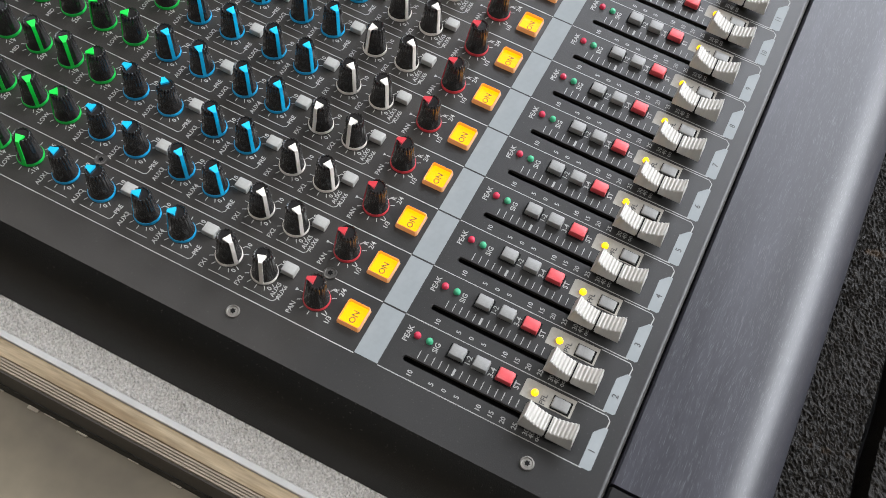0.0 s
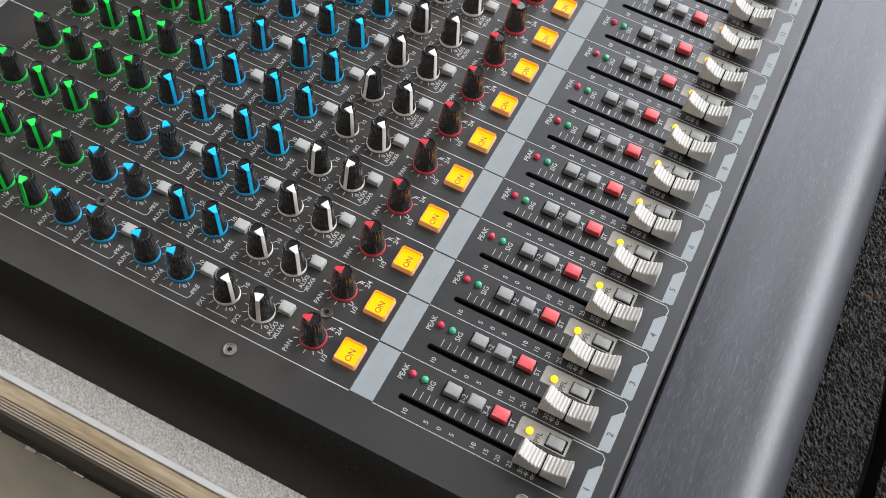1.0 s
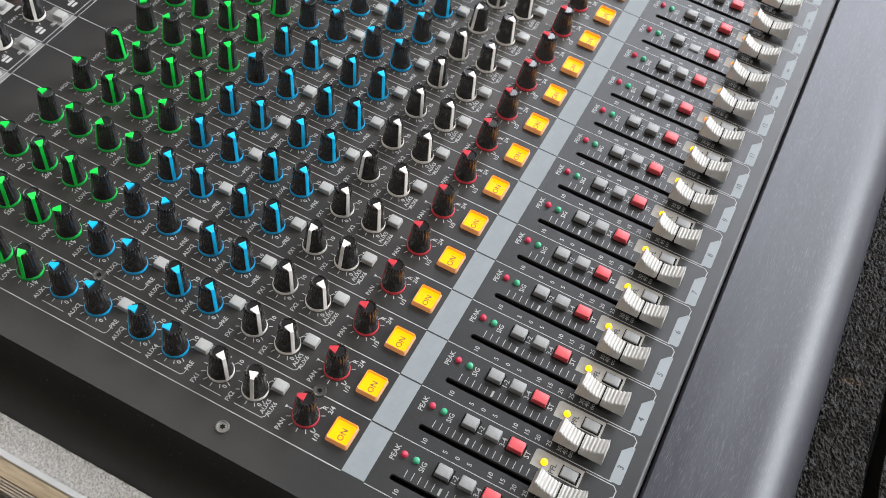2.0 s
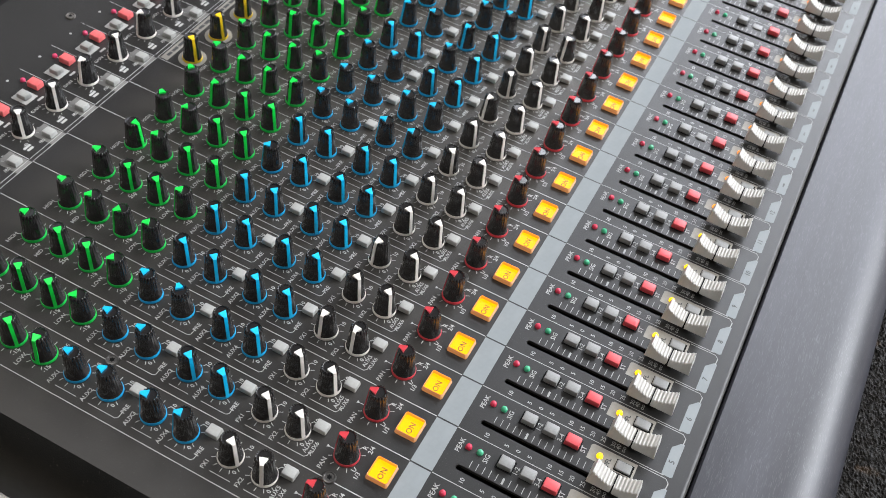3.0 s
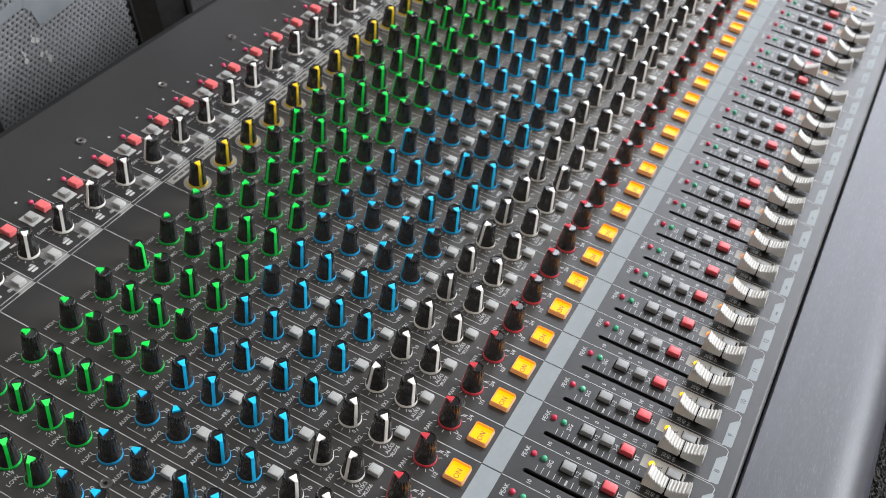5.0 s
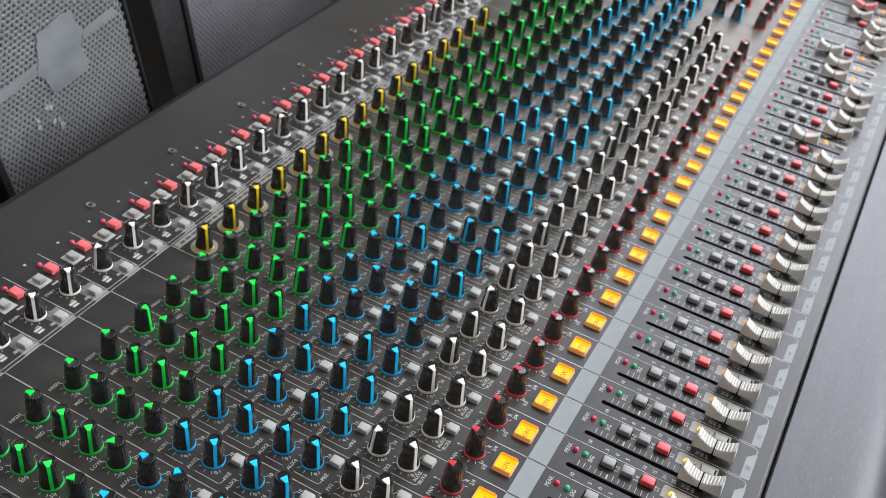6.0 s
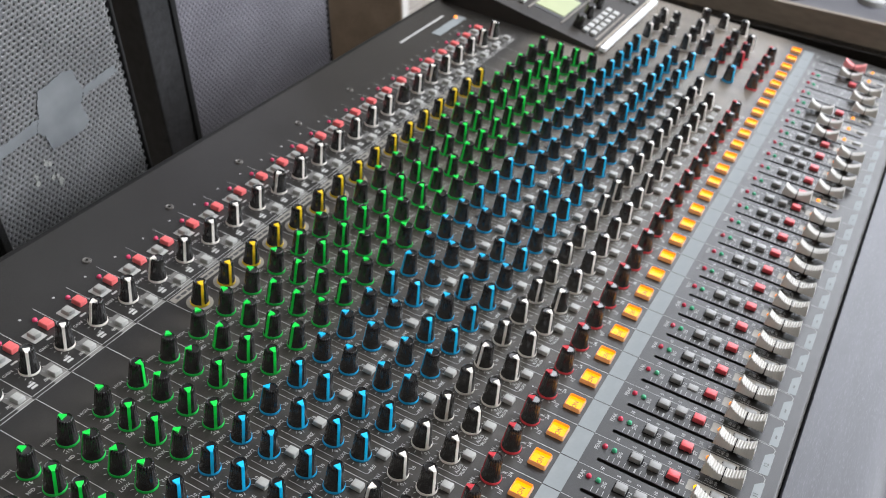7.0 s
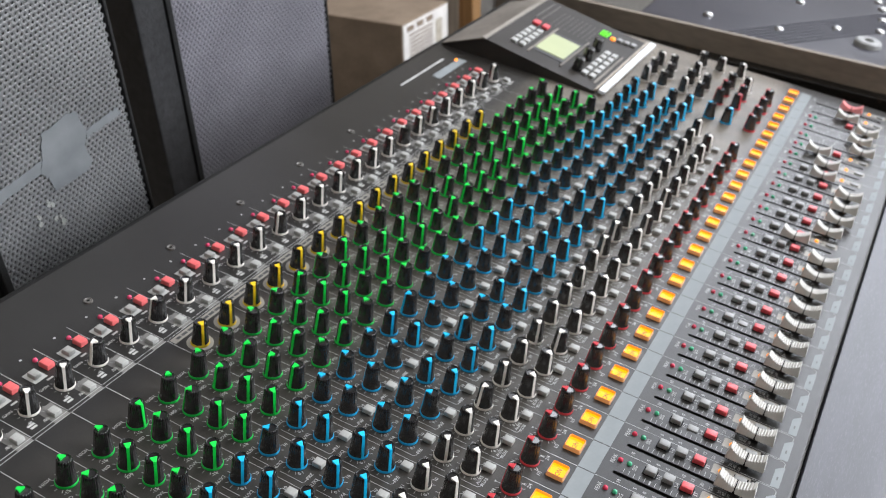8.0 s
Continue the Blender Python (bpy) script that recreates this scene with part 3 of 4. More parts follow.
DOWN = -150
NEAR_AUX = {0: (0, 4, -12, -20), 1: (0, 5, DOWN, DOWN), 2: (8, 40, DOWN, DOWN), 3: (DOWN, -140, DOWN, DOWN), 4: (-145, DOWN, DOWN, DOWN), 5: (-140, -140, DOWN, DOWN), 6: (-30, DOWN, DOWN, -145), 7: (-142, -145, DOWN, DOWN), 8: (15, 25, -10, -12),
            9: (0, 10, 0, -15), 10: (32, 28, -135, -140), 11: (-135, -140, 20, -140), 12: (-60, -20, -78, -140), 13: (20, 25, 25, 15), 14: (10, 15, -145, -148)}
UNUSED, RAISED = (8, 15, 10, 10), (-147, -148, -146, -148)
FAR_AUX = {15: UNUSED, 16: RAISED, 17: RAISED, 18: RAISED, 19: UNUSED, 20: (10, 5, -148, -148), 21: UNUSED, 22: UNUSED, 23: UNUSED}
NEAR_FX = {0: (DOWN, -108), 1: (DOWN, -148), 2: (DOWN, DOWN), 3: (-85, -84), 4: (DOWN, -148), 5: (-72, DOWN), 6: (DOWN, DOWN), 7: (DOWN, DOWN), 8: (-125, DOWN), 9: (-148, DOWN), 10: (-68, DOWN), 11: (-118, DOWN), 12: (DOWN, DOWN), 13: (-125, -85), 14: (DOWN, DOWN)}
# high, middle sweep, middle and low of the strips nearest the end
NEAR_EQ = {0: (0, -130, -148, -100), 1: (0, -135, -145, -38), 2: (-5, -142, -140, -38), 3: (0, -35, -55, -25), 4: (0, -142, -142, -18), 5: (-176, -30, -142, -142), 6: (35, -45, -142, -138), 7: (35, -72, -142, -147),
           8: (5, -75, -80, -78), 9: (0, -80, -80, 30), 10: (-20, -95, -78, -75), 11: (-105, -142, -138, 30), 12: (-10, -130, -32, -38), 13: (-150, -135, -155, -10)}
FAR_EQ = {14: (5, -142, -32, -20), 15: (5, -139, -136, -20), 16: (0, -135, -60, -10), 17: (0, -95, -90, 0), 18: (0, -95, -70, 5), 19: (5, -141, -95, 0), 20: (0, -100, -105, 0), 21: (0, -126, -126, 5), 22: (0, -131, -141, 0), 23: (5, -131, -20, 0)}
NEAR_GAIN = {2: -145, 3: -142, 4: -142, 5: -142, 6: -85, 7: -145, 8: -62, 9: -130, 10: -145, 11: -148}
for i in range(CHANNELS):
    x = i * P + KX

    def jit(a, s=6):
        return a + dial.uniform(-s, s)

    eq = NEAR_EQ.get(i) or FAR_EQ.get(i) or (dial.choice((0, 0, -25, 5)), dial.choice((-120, -30, -145, -40, -110)), dial.choice((-140, -140, -110, -50)), dial.choice((-35, -40, -140, 0)))
    for name, y, a in zip(("high_knob", "mid_knob", "mid_knob", "low_knob"), (HIGH, MID1, MID2, LOW), eq):
        knob(name, x, y, "green", jit(a, 4))
    for k, y in enumerate(AUX):
        a = (NEAR_AUX.get(i) or FAR_AUX.get(i) or (DOWN, 0, DOWN, 0))[k]
        knob("aux_knob", x, y, "blue", jit(a, 5))
    for k, y in enumerate(FX):
        a = NEAR_FX[i][k] if i in NEAR_FX else dial.choice((DOWN, DOWN, DOWN, -100))
        knob("effect_knob", x, y, "white", jit(a, 5))
    knob("pan_knob", x, PAN, "red", jit(0, 7))
    knob("gain_knob", x, GAIN, "white", jit(NEAR_GAIN.get(i) or dial.choice((DOWN, -140, DOWN, -100, -40)), 5))
    if 8 <= i < MONO:
        knob("compressor_knob", i * P + 0.0115, COMP, "yellow", jit(DOWN, 8))
for i in (30, 31, 32, 33):
    knob("pan_knob", i * P + KX, PAN + 0.001, "red", jit(0, 8))
for i, y, c in [(28, FX[0], "white"), (28, AUX[3], "blue"), (28, AUX[2], "blue"), (29, AUX[2], "blue"), (30, AUX[2], "blue"), (28, AUX[1], "blue"), (29, AUX[1], "blue"), (30, AUX[1], "blue"), (29, AUX[3], "blue"), (30, AUX[3], "blue"),
                (28, AUX[0], "blue"), (29, AUX[0], "blue"), (30, AUX[0], "blue"),
                (30, FX[0], "blue"), (30, FX[1], "blue"), (32, FX[0] + .002, "red"), (33, FX[0] + .002, "red"), (32, FX[1] + .001, "red"), (33, FX[1] + .001, "red"), (34, FX[0] + .002, "white"), (34, FX[1] + .002, "white"),
                (32, AUX[0], "white"), (33, AUX[0], "white"), (34, AUX[0], "white"), (32, AUX[1], "white"), (33, AUX[1], "white"), (34, AUX[1] + .004, "white"), (32, AUX[2], "white"), (33, AUX[2], "white"), (34, AUX[2], "white"),
                (32, AUX[3], "white"), (33, AUX[3], "white"), (35, AUX[2] + .003, "white"), (35, AUX[3], "white"), (35, FX[0], "white")]:
    knob("master_knob", i * P + (KX if i < 32 else 0.004 if i < 35 else KX), y, c, jit(dial.choice((DOWN, -140, 0)), 8))


# --- buttons, lamps, screws
def cap_button(sx, sy, h, key):
    return mesh_of(box(-sx / 2, sx / 2, -sy / 2, sy / 2, 0.0002, h, bevel=0.0005, taper=0.0003), "button", M[key], smooth=40)


SQUARE, RED = cap_button(0.0060, 0.0072, 0.0036, "grey_button"), cap_button(0.0060, 0.0076, 0.0036, "red_button")
SMALL, SMALL_RED = cap_button(0.0058, 0.0068, 0.0034, "pale_button"), cap_button(0.0062, 0.0080, 0.0040, "pad_button")
FLAT = cap_button(0.0056, 0.0078, 0.0014, "grey_button")
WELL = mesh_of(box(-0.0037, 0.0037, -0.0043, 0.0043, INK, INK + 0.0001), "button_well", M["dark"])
PLATE = mesh_of(box(-0.0048, 0.0048, -0.0056, 0.0056, INK, INK + 0.0001), "button_field", M["print"])
FIELD = mesh_of(box(-0.0054, 0.0054, -0.0066, 0.0088, INK * 0.3, INK * 0.6), "button_field", M["grey_field"])
DOME = {k: mesh_of(lathe([(0.00165, 0.0001), (0.00160, 0.0008), (0.0013, 0.0015), (0.0008, 0.0019), (0.0003, 0.0020)], 20), "led", M[k], smooth=60) for k in ("led_red", "led_green", "led_pink", "led_on", "led_orange")}


def lit_frame():
    """A clear square collar round a sunken window, amber on its inner walls."""
    def square(a, z):
        c = 0.0007
        return [(a - c, -a, z), (a, -a + c, z), (a, a - c, z), (a - c, a, z), (-a + c, a, z), (-a, a - c, z), (-a, -a + c, z), (-a + c, -a, z)]

    bm = add_rings(bmesh.new(), [square(0.0061, 0.0001), square(0.0060, 0.0009), square(0.0057, 0.0026), square(0.0055, 0.0030)], cap_top=False)
    add_rings(bm, [square(0.0055, 0.0030), square(0.0053, 0.0029), square(0.0051, 0.0009)], mat=1, cap_top=False)
    bmesh.ops.remove_doubles(bm, verts=bm.verts[:], dist=1e-6)
    for v in bm.verts:
        v.co.y *= 0.92
    return mesh_of(bm, "on_frame", [M["lens_clear"], M["lens_amber"]], smooth=40)


ON_FRAME = lit_frame()
ON_CAP = mesh_of(box(-0.0052, 0.0052, -0.0048, 0.0048, 0.0004, 0.0012), "lit_cap", M["lit"])
bm = bmesh.new()
add_text(bm, "ON", -0.0008, -0.0006, 0.00128, 0.0040, align="CENTER")
ON_TEXT = mesh_of(bm, "on_lettering", M["lit_text"])
CAPS_AT = {23: -0.047, 24: -0.070, 28: -0.047, 29: -0.046, 30: -0.033, 31: -0.072, 32: -0.066, 33: -0.069, 34: -0.045, 35: -0.045}


def saddle(u):
    return 0.0076 + 0.0050 * abs(u) ** 1.8


def fader_cap_mesh(key):
    """A long saddle that stands clear of the plate: a hollowed, ribbed top over smooth flared sides."""
    bm = bmesh.new()
    n = 132
    rings = []
    for k in range(n + 1):
        u = -1 + 2 * k / n
        z = saddle(u) - (0.0004 if abs(u) > 0.985 else 0.0)
        rib = 0.0
        if 0.05 < abs(u) < 0.95:
            rib = abs(math.sin(math.pi * 6 * (abs(u) - 0.05) / 0.90))
        zr = z - 0.00065 * (1 - rib) if 0.05 < abs(u) < 0.95 else z
        y0, y1 = 0.0120 * u, 0.0109 * u
        rings.append([(-0.0050, y0, 0.0038), (0.0050, y0, 0.0038), (0.0050, y0, 0.0042), (0.0039, y1, zr - 0.0004), (0.0035, y1, zr), (-0.0035, y1, zr), (-0.0039, y1, zr - 0.0004), (-0.0050, y0, 0.0042)])
    add_rings(bm, rings, cap_bottom=True)
    return mesh_of(bm, "fader_cap", M[key], smooth=28)


CAP, PINK = fader_cap_mesh("cap"), fader_cap_mesh("pink_cap")
bm = bmesh.new()
add_rings(bm, [[(-0.00515, y, 0.0037), (0.00515, y, 0.0037), (0.00515, y, 0.0043), (0.0040, y, 0.0073), (0.0035, y, 0.0078), (-0.0035, y, 0.0078), (-0.0040, y, 0.0073), (-0.00515, y, 0.0043)] for y in (-0.00034, 0.00034)], cap_bottom=True)
add_rings(bm, [[(x, -0.0006, 0.0036), (x, 0.0006, 0.0036), (x, 0.0006, 0.0047), (x, -0.0006, 0.0047)] for x in (-0.0051, 0.0051)], cap_bottom=True)
GROOVE = mesh_of(bm, "centre_line", M["dark"])
STEM = mesh_of(box(-0.0006, 0.0006, -0.003, 0.003, -0.008, 0.0050), "stem", M["black_steel"])


bm = bmesh.new()
add_flat(bm, [(0.0012, 0.2685), (0.0258, 0.2685), (0.0258, 0.2738), (0.0012, 0.2738)], INK * 0.6)
for x0, x1 in ((0.0050, 0.0090), (0.0100, 0.0150), (0.0160, 0.0215)):
    add_flat(bm, [(x0, 0.2701), (x1, 0.2701), (x1, 0.2722), (x0, 0.2722)], INK, 1)
COMP_LABEL = mesh_of(bm, "compressor_label", [M["pale_plate"], M["ink"]])


def sq(name, me, x, y, well=True, label=""):
    b = part_of(name, me, console, pose(x, y, 0), label)
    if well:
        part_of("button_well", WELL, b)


for i in range(STRIPS):
    x = i * P
    on = part_of("on_button", ON_FRAME, console, pose(x + 0.0150, ON, 0), "square push button lit amber yellow")
    part_of("lit_cap", ON_CAP, on)
    if i < 16:
        part_of("on_lettering", ON_TEXT, on)
    if i < 34:
        part_of("peak_led", DOME["led_red"], console, pose(x + 0.0200, -0.0092, 0))
        part_of("signal_led", DOME["led_green"], console, pose(x + 0.0200, -0.0150, 0))
        sunk = -0.0026 if i in (12, 17) else 0.0
        if i < 29:
            sq("assign_button", SQUARE, x + 0.0205, -0.0280)
            part_of("assign_button", SQUARE, console, pose(x + 0.0205, -0.0392, sunk))
        if i < 31 or i == 33:
            sq("stereo_button", RED, x + 0.0205, -0.0506, label="red plastic push button")
    part_of("pfl_button", FLAT, console, pose(x + 0.0205, -0.0765, 0), "flush beige push button")
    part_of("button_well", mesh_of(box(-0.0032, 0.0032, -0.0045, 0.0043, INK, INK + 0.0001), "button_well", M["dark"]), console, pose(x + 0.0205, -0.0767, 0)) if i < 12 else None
    part_of("pfl_led", DOME["led_on" if i < 10 else "led_orange"], console, pose(x + 0.0205, -0.0645, 0), "small lit yellow lamp")
    cap = part_of("fader", PINK if i == 35 else CAP, console, pose(x + 0.0080, CAPS_AT.get(i, -0.0753), 0), "pink ribbed fader cap" if i == 35 else "white ribbed fader cap")
    part_of("centre_line", GROOVE, cap)
    part_of("stem", STEM, cap)
    if i < CHANNELS:
        for y in (AUX[1] - 0.0110, AUX[3] - 0.0110, FX[1] - 0.0092):
            sq("pre_button", SMALL, x + 0.0205, y, False)
        sq("pad_button", SMALL_RED, x + 0.0205, 0.3150, False, "red push button")
        b = part_of("phase_button", SMALL, console, pose(x + 0.0098, 0.3138, 0))
        part_of("button_field", PLATE, b)
        b = part_of("filter_button", SMALL, console, pose(x + 0.0208, 0.2815, 0))
        part_of("button_field", FIELD, b)
        part_of("gain_led", DOME["led_pink"], console, pose(x + 0.0200, 0.3240, 0))
        if 8 <= i < MONO:
            part_of("compressor_label", COMP_LABEL, console, pose(x, 0, 0), "beige printed label" if i == 8 else "")
            part("compressor_field", lathe([(0.0086, INK), (0.0086, INK + 0.0001)], 32), M["pale_plate"], console, m=pose(x + 0.0115, COMP, 0))


def screw_mesh(key):
    bm = lathe([(0.0031, 0.0), (0.0031, 0.0005), (0.0029, 0.0010), (0.0024, 0.0011), (0.0021, 0.0008)], 24)
    star = []
    for k in range(12):
        r = 0.0014 if k % 2 else 0.0009
        star.append((r * math.cos(k * math.pi / 6), r * math.sin(k * math.pi / 6), 0.00085))
    f = bm.faces.new([bm.verts.new(p) for p in star])
    f.material_index = 1
    return mesh_of(bm, "screw", [M[key], M["dark"]], smooth=40)


SCREW = screw_mesh("steel")
DARK_SCREW = screw_mesh("black_steel")
for x, y in [(-0.008, 0.065), (-0.009, -0.074)] + [(P * k + 0.001, 0.342) for k in (2, 5, 8, 11, 14, 17, 20)]:
    part_of("screw", SCREW, console, pose(x, y, 0))
for x, y in [(0.028, 0.038), (0.028, 0.157)] + [(P * k + 0.001, 0.157) for k in (6, 11, 16, 21)] + [(P * k + 0.001, 0.038) for k in (6, 11, 16, 21)]:
    part_of("screw", DARK_SCREW, console, pose(x, y, 0))

# --- the effects unit at the far end
UX0, UX1 = 0.789, 0.968
unit = part("effects_unit", add_rings(bmesh.new(), [[(x, 0.197, 0.0), (x, 0.197, 0.003), (x, 0.330, 0.022), (x, 0.380, 0.001), (x, 0.380, 0.0)] for x in (UX0, UX1)], cap_bottom=True), M["fx"], console, "dark grey sloping effects unit with a small display")
SLOPE = pose(0, 0.197, 0.003, math.degrees(math.atan2(0.019, 0.133)), 0, 0)
part("back_slope", box(UX0 - 0.001, UX1 + 0.001, 0, 0.053, 0, 0.001), M["fx_back"], unit, "dusty back slope", m=pose(0, 0.3305, 0.0222, -math.degrees(math.atan2(0.021, 0.050)), 0, 0))
part("top_edge", box(UX0 - 0.001, UX1 + 0.001, 0.1325, 0.1375, -0.001, 0.0014, bevel=0.0006), M["fx_back"], unit, "dusty worn top edge", m=SLOPE)


def on_unit(name, x0, x1, y0, y1, h, key, label="", bevel=0.0006):
    return part(name, box(x0, x1, y0, y1, 0.0001, h, bevel=bevel), M[key], unit, label, m=SLOPE)


on_unit("front_bar", UX0, UX1, -0.0105, -0.0035, 0.0045, "pale_alu", "bright bare metal bar")
on_unit("front_bar", UX0, UX1, -0.0015, 0.0010, 0.0030, "ridge")
on_unit("display_bezel", 0.818, 0.883, 0.0500, 0.0905, 0.0006, "ink", bevel=0.0002)
on_unit("display", 0.825, 0.8763, 0.0530, 0.0878, 0.0014, "display", "pale green glowing display", 0.0003)
for y in (0.0894, 0.0494):
    on_unit("text_row", 0.807, 0.896, y - 0.0010, y + 0.0010, 0.0016, "fx_back", bevel=0.0004)
for k in range(5):
    for j in range(2):
        on_unit("unit_button", 0.8115 + k * 0.0118, 0.8205 + k * 0.0118, 0.0965 + j * 0.0100, 0.1035 + j * 0.0100, 0.0032, "pale_button", bevel=0.0008)
for x, y in ((0.878, 0.0965), (0.8785, 0.1085)):
    on_unit("unit_button", x, x + 0.011, y, y + 0.008, 0.0034, "red_button", "red push button", 0.0008)
for k in range(6):
    for j in range(2):
        on_unit("unit_button", 0.8140 + k * 0.0140, 0.8240 + k * 0.0140, 0.0115 + j * 0.0090, 0.0178 + j * 0.0090, 0.0032, "pale_button", bevel=0.0008)
on_unit("text_row", 0.807, 0.899, 0.0060, 0.0085, 0.0012, "fx_back", bevel=0.0004)
for k in range(3):
    part("unit_knob", lathe([(0.0062, 0), (0.0052, 0.014), (0.0042, 0.015)], 20), M["knob"], unit, m=SLOPE @ pose(0.820 + 0.034 * k, 0.0335 + 0.002 * k, 0))
for k in range(2):
    for j in range(3):
        on_unit("digit_segment", 0.9345 + 0.0085 * k, 0.9405 + 0.0085 * k, 0.0405 + 0.0044 * j, 0.0420 + 0.0044 * j, 0.0012, "led_green_on", "lit green digit", 0.0002)
    for dx in (0.0, 0.0060):
        on_unit("digit_segment", 0.9338 + 0.0085 * k + dx, 0.9352 + 0.0085 * k + dx, 0.0405, 0.0508, 0.0010, "led_green_on", bevel=0.0002)
part("peak_lamp", lathe([(0.0034, 0), (0.0030, 0.002), (0.0012, 0.003)], 16), M["led_orange"], unit, m=SLOPE @ pose(0.936, 0.0335, 0))
for k in range(3):
    on_unit("unit_button", 0.9345 + 0.002 * k, 0.9425 + 0.002 * k, 0.0225 - 0.008 * k, 0.0285 - 0.008 * k, 0.0030, "grey_button", bevel=0.0008)
for k in range(9):
    for j in range(6):
        on_unit("text_mark", 0.901 + 0.0082 * j, 0.9056 + 0.0082 * j, 0.0540 + k * 0.0058, 0.0553 + k * 0.0058, 0.0003, "fx_mark", bevel=0.0001)
for y in (0.1135, 0.1215):
    on_unit("text_row", 0.900, 0.960, y - 0.0012, y + 0.0008, 0.0008, "fx_mark", bevel=0.0002)
part("maker_plate", box(0.7045, 0.7660, 0.3370, 0.3465, INK, 0.0006), M["strip"], console, "blank pale plate")
part("power_led", lathe([(0.002, 0), (0.0018, 0.0015), (0.0008, 0.0022)], 16), M["led_orange"], console, "small lit orange lamp", m=pose(28.1 * P, 0.3465, 0.0006))
part("maker_lettering", box(24.5 * P, 27.9 * P, 0.3575, 0.3600, INK, 0.0003), M["print"], console)

# ---------------------------------------------------------------- the open case round the console
case = thing("flight_case", CONSOLE, "open plywood flight case with aluminium edging and foam lining", "flight case")


def rough_block(x0, x1, y0, y1, z0, z1, nx, ny, amp, seed):
    """A foam block with an uneven top."""
    rnd = random.Random(seed)
    bm = bmesh.new()
    grid = [[bm.verts.new((x0 + (x1 - x0) * i / nx, y0 + (y1 - y0) * j / ny, z1 + rnd.uniform(-amp, amp) - (amp * 2 if i in (0, nx) else 0))) for j in range(ny + 1)] for i in range(nx + 1)]
    for i in range(nx):
        for j in range(ny):
            bm.faces.new((grid[i][j], grid[i + 1][j], grid[i + 1][j + 1], grid[i][j + 1]))
    rim = [grid[i][0] for i in range(nx + 1)] + [grid[nx][j] for j in range(1, ny + 1)] + [grid[i][ny] for i in range(nx - 1, -1, -1)] + [grid[0][j] for j in range(ny - 1, 0, -1)]
    low = [bm.verts.new((v.co.x, v.co.y, z0)) for v in rim]
    for k in range(len(rim)):
        q = (k + 1) % len(rim)
        bm.faces.new((rim[k], rim[q], low[q], low[k]))
    return bm


FOAM_Z = -0.045
part("foam_lining", rough_block(-0.0500, -0.0355, -0.30, 0.42, -0.09, FOAM_Z, 16, 760, 0.00045, 3), M["foam"], case, "coarse pale grey foam lining")
part("edge_lip", box(-0.0532, -0.0502, -0.30, 0.42, -0.09, FOAM_Z + 0.001, bevel=0.0005), M["pale_alu"], case, "bright bare aluminium lip")
part("side_board", box(-0.0605, -0.0534, -0.30, 0.42, -0.09, FOAM_Z - 0.001, bevel=0.0004), M["ply"], case, "stained plywood edge")
for k in range(4):
    part("extrusion_ridge", box(-0.0617 - 0.0010 * k, -0.0607 - 0.0010 * k + 0.0001, -0.30, 0.42, -0.09, FOAM_Z - 0.0020 - 0.0014 * k, bevel=0.0003), M["ridge"], case, "dirty ribbed aluminium edging")
part("side_skin", box(-0.0656, -0.0647, -0.30, 0.42, -0.09, FOAM_Z - 0.009), M["case_skin"], case, "dark brown side of the case")
part("base_board", box(-0.066, 1.08, -0.30, 0.42, -0.0905, -0.078), M["shell"], case)


def front_foam(far, near, z, seed):
    """A strip whose edges run from far(x) to near(x)."""
    bm = rough_block(0, 1, 0, 1, -0.078, z, 850, 36, 0.0007, seed)
    for v in bm.verts:
        x = -0.034 + 1.034 * v.co.x
        v.co = (x, near(x) + (far(x) - near(x)) * v.co.y, v.co.z)
    return bm


def groove(x):
    return -0.2120 + 0.02 * min(x, 0.3) + 0.0006 * math.sin(x * 90)


part("front_foam", front_foam(lambda x: -0.1765, lambda x: groove(x), -0.036, 5), M["dark_foam"], case, "dusty black foam strip with crumbs of dirt")
part("front_foam", front_foam(lambda x: groove(x) - 0.0105, lambda x: -0.262, -0.042, 6), M["dark_foam"], case)
part("groove_floor", box(-0.034, 1.0, -0.262, -0.17, -0.0779, -0.062), M["dark"], case)


def falling_board(x0, x1, y0, y1, z0, top, fall):
    """A board whose top is at height top at y = 0.2 and falls towards the rear."""
    bm = box(x0, x1, y0, y1, z0, 1.0, bevel=0.0012)
    for v in bm.verts:
        if v.co.z > 0.5:
            v.co.z += top + fall * (0.2 - v.co.y) - 1.0
    return bm


part("end_wall", falling_board(1.022, 1.031, -0.30, 0.42, -0.0900, 0.0195, 0.065), M["brown_wood"], case, "bare brown wooden end wall")
part("end_foam", falling_board(1.002, 1.0215, -0.30, 0.38, -0.078, -0.0065, 0.055), M["dark_foam"], case)

table = thing("table", CONSOLE, "table with a beige marbled laminate top and a chipped edge", "table")
part("tabletop", box(-0.60, 1.06, -0.55, 0.425, -0.125, -0.0910, bevel=0.002), M["laminate"], table)
bm = bmesh.new()
chip = random.Random(11)
y = -0.25
while y < 0.4:
    run = chip.uniform(0.004, 0.030)
    w = chip.uniform(0.0008, 0.0032) if chip.random() < 0.45 else 0.0005
    add_box(bm, -0.0660 - w, -0.0657, y, y + (run if w < 0.0005 else min(run, 0.006)), -0.0909, -0.0897 + chip.uniform(-0.0005, 0.0005), bevel=0.0002, seg=1)
    y += run
tagged(part("chipped_seam", bm, M["laminate_edge"], table), kind="stuff")
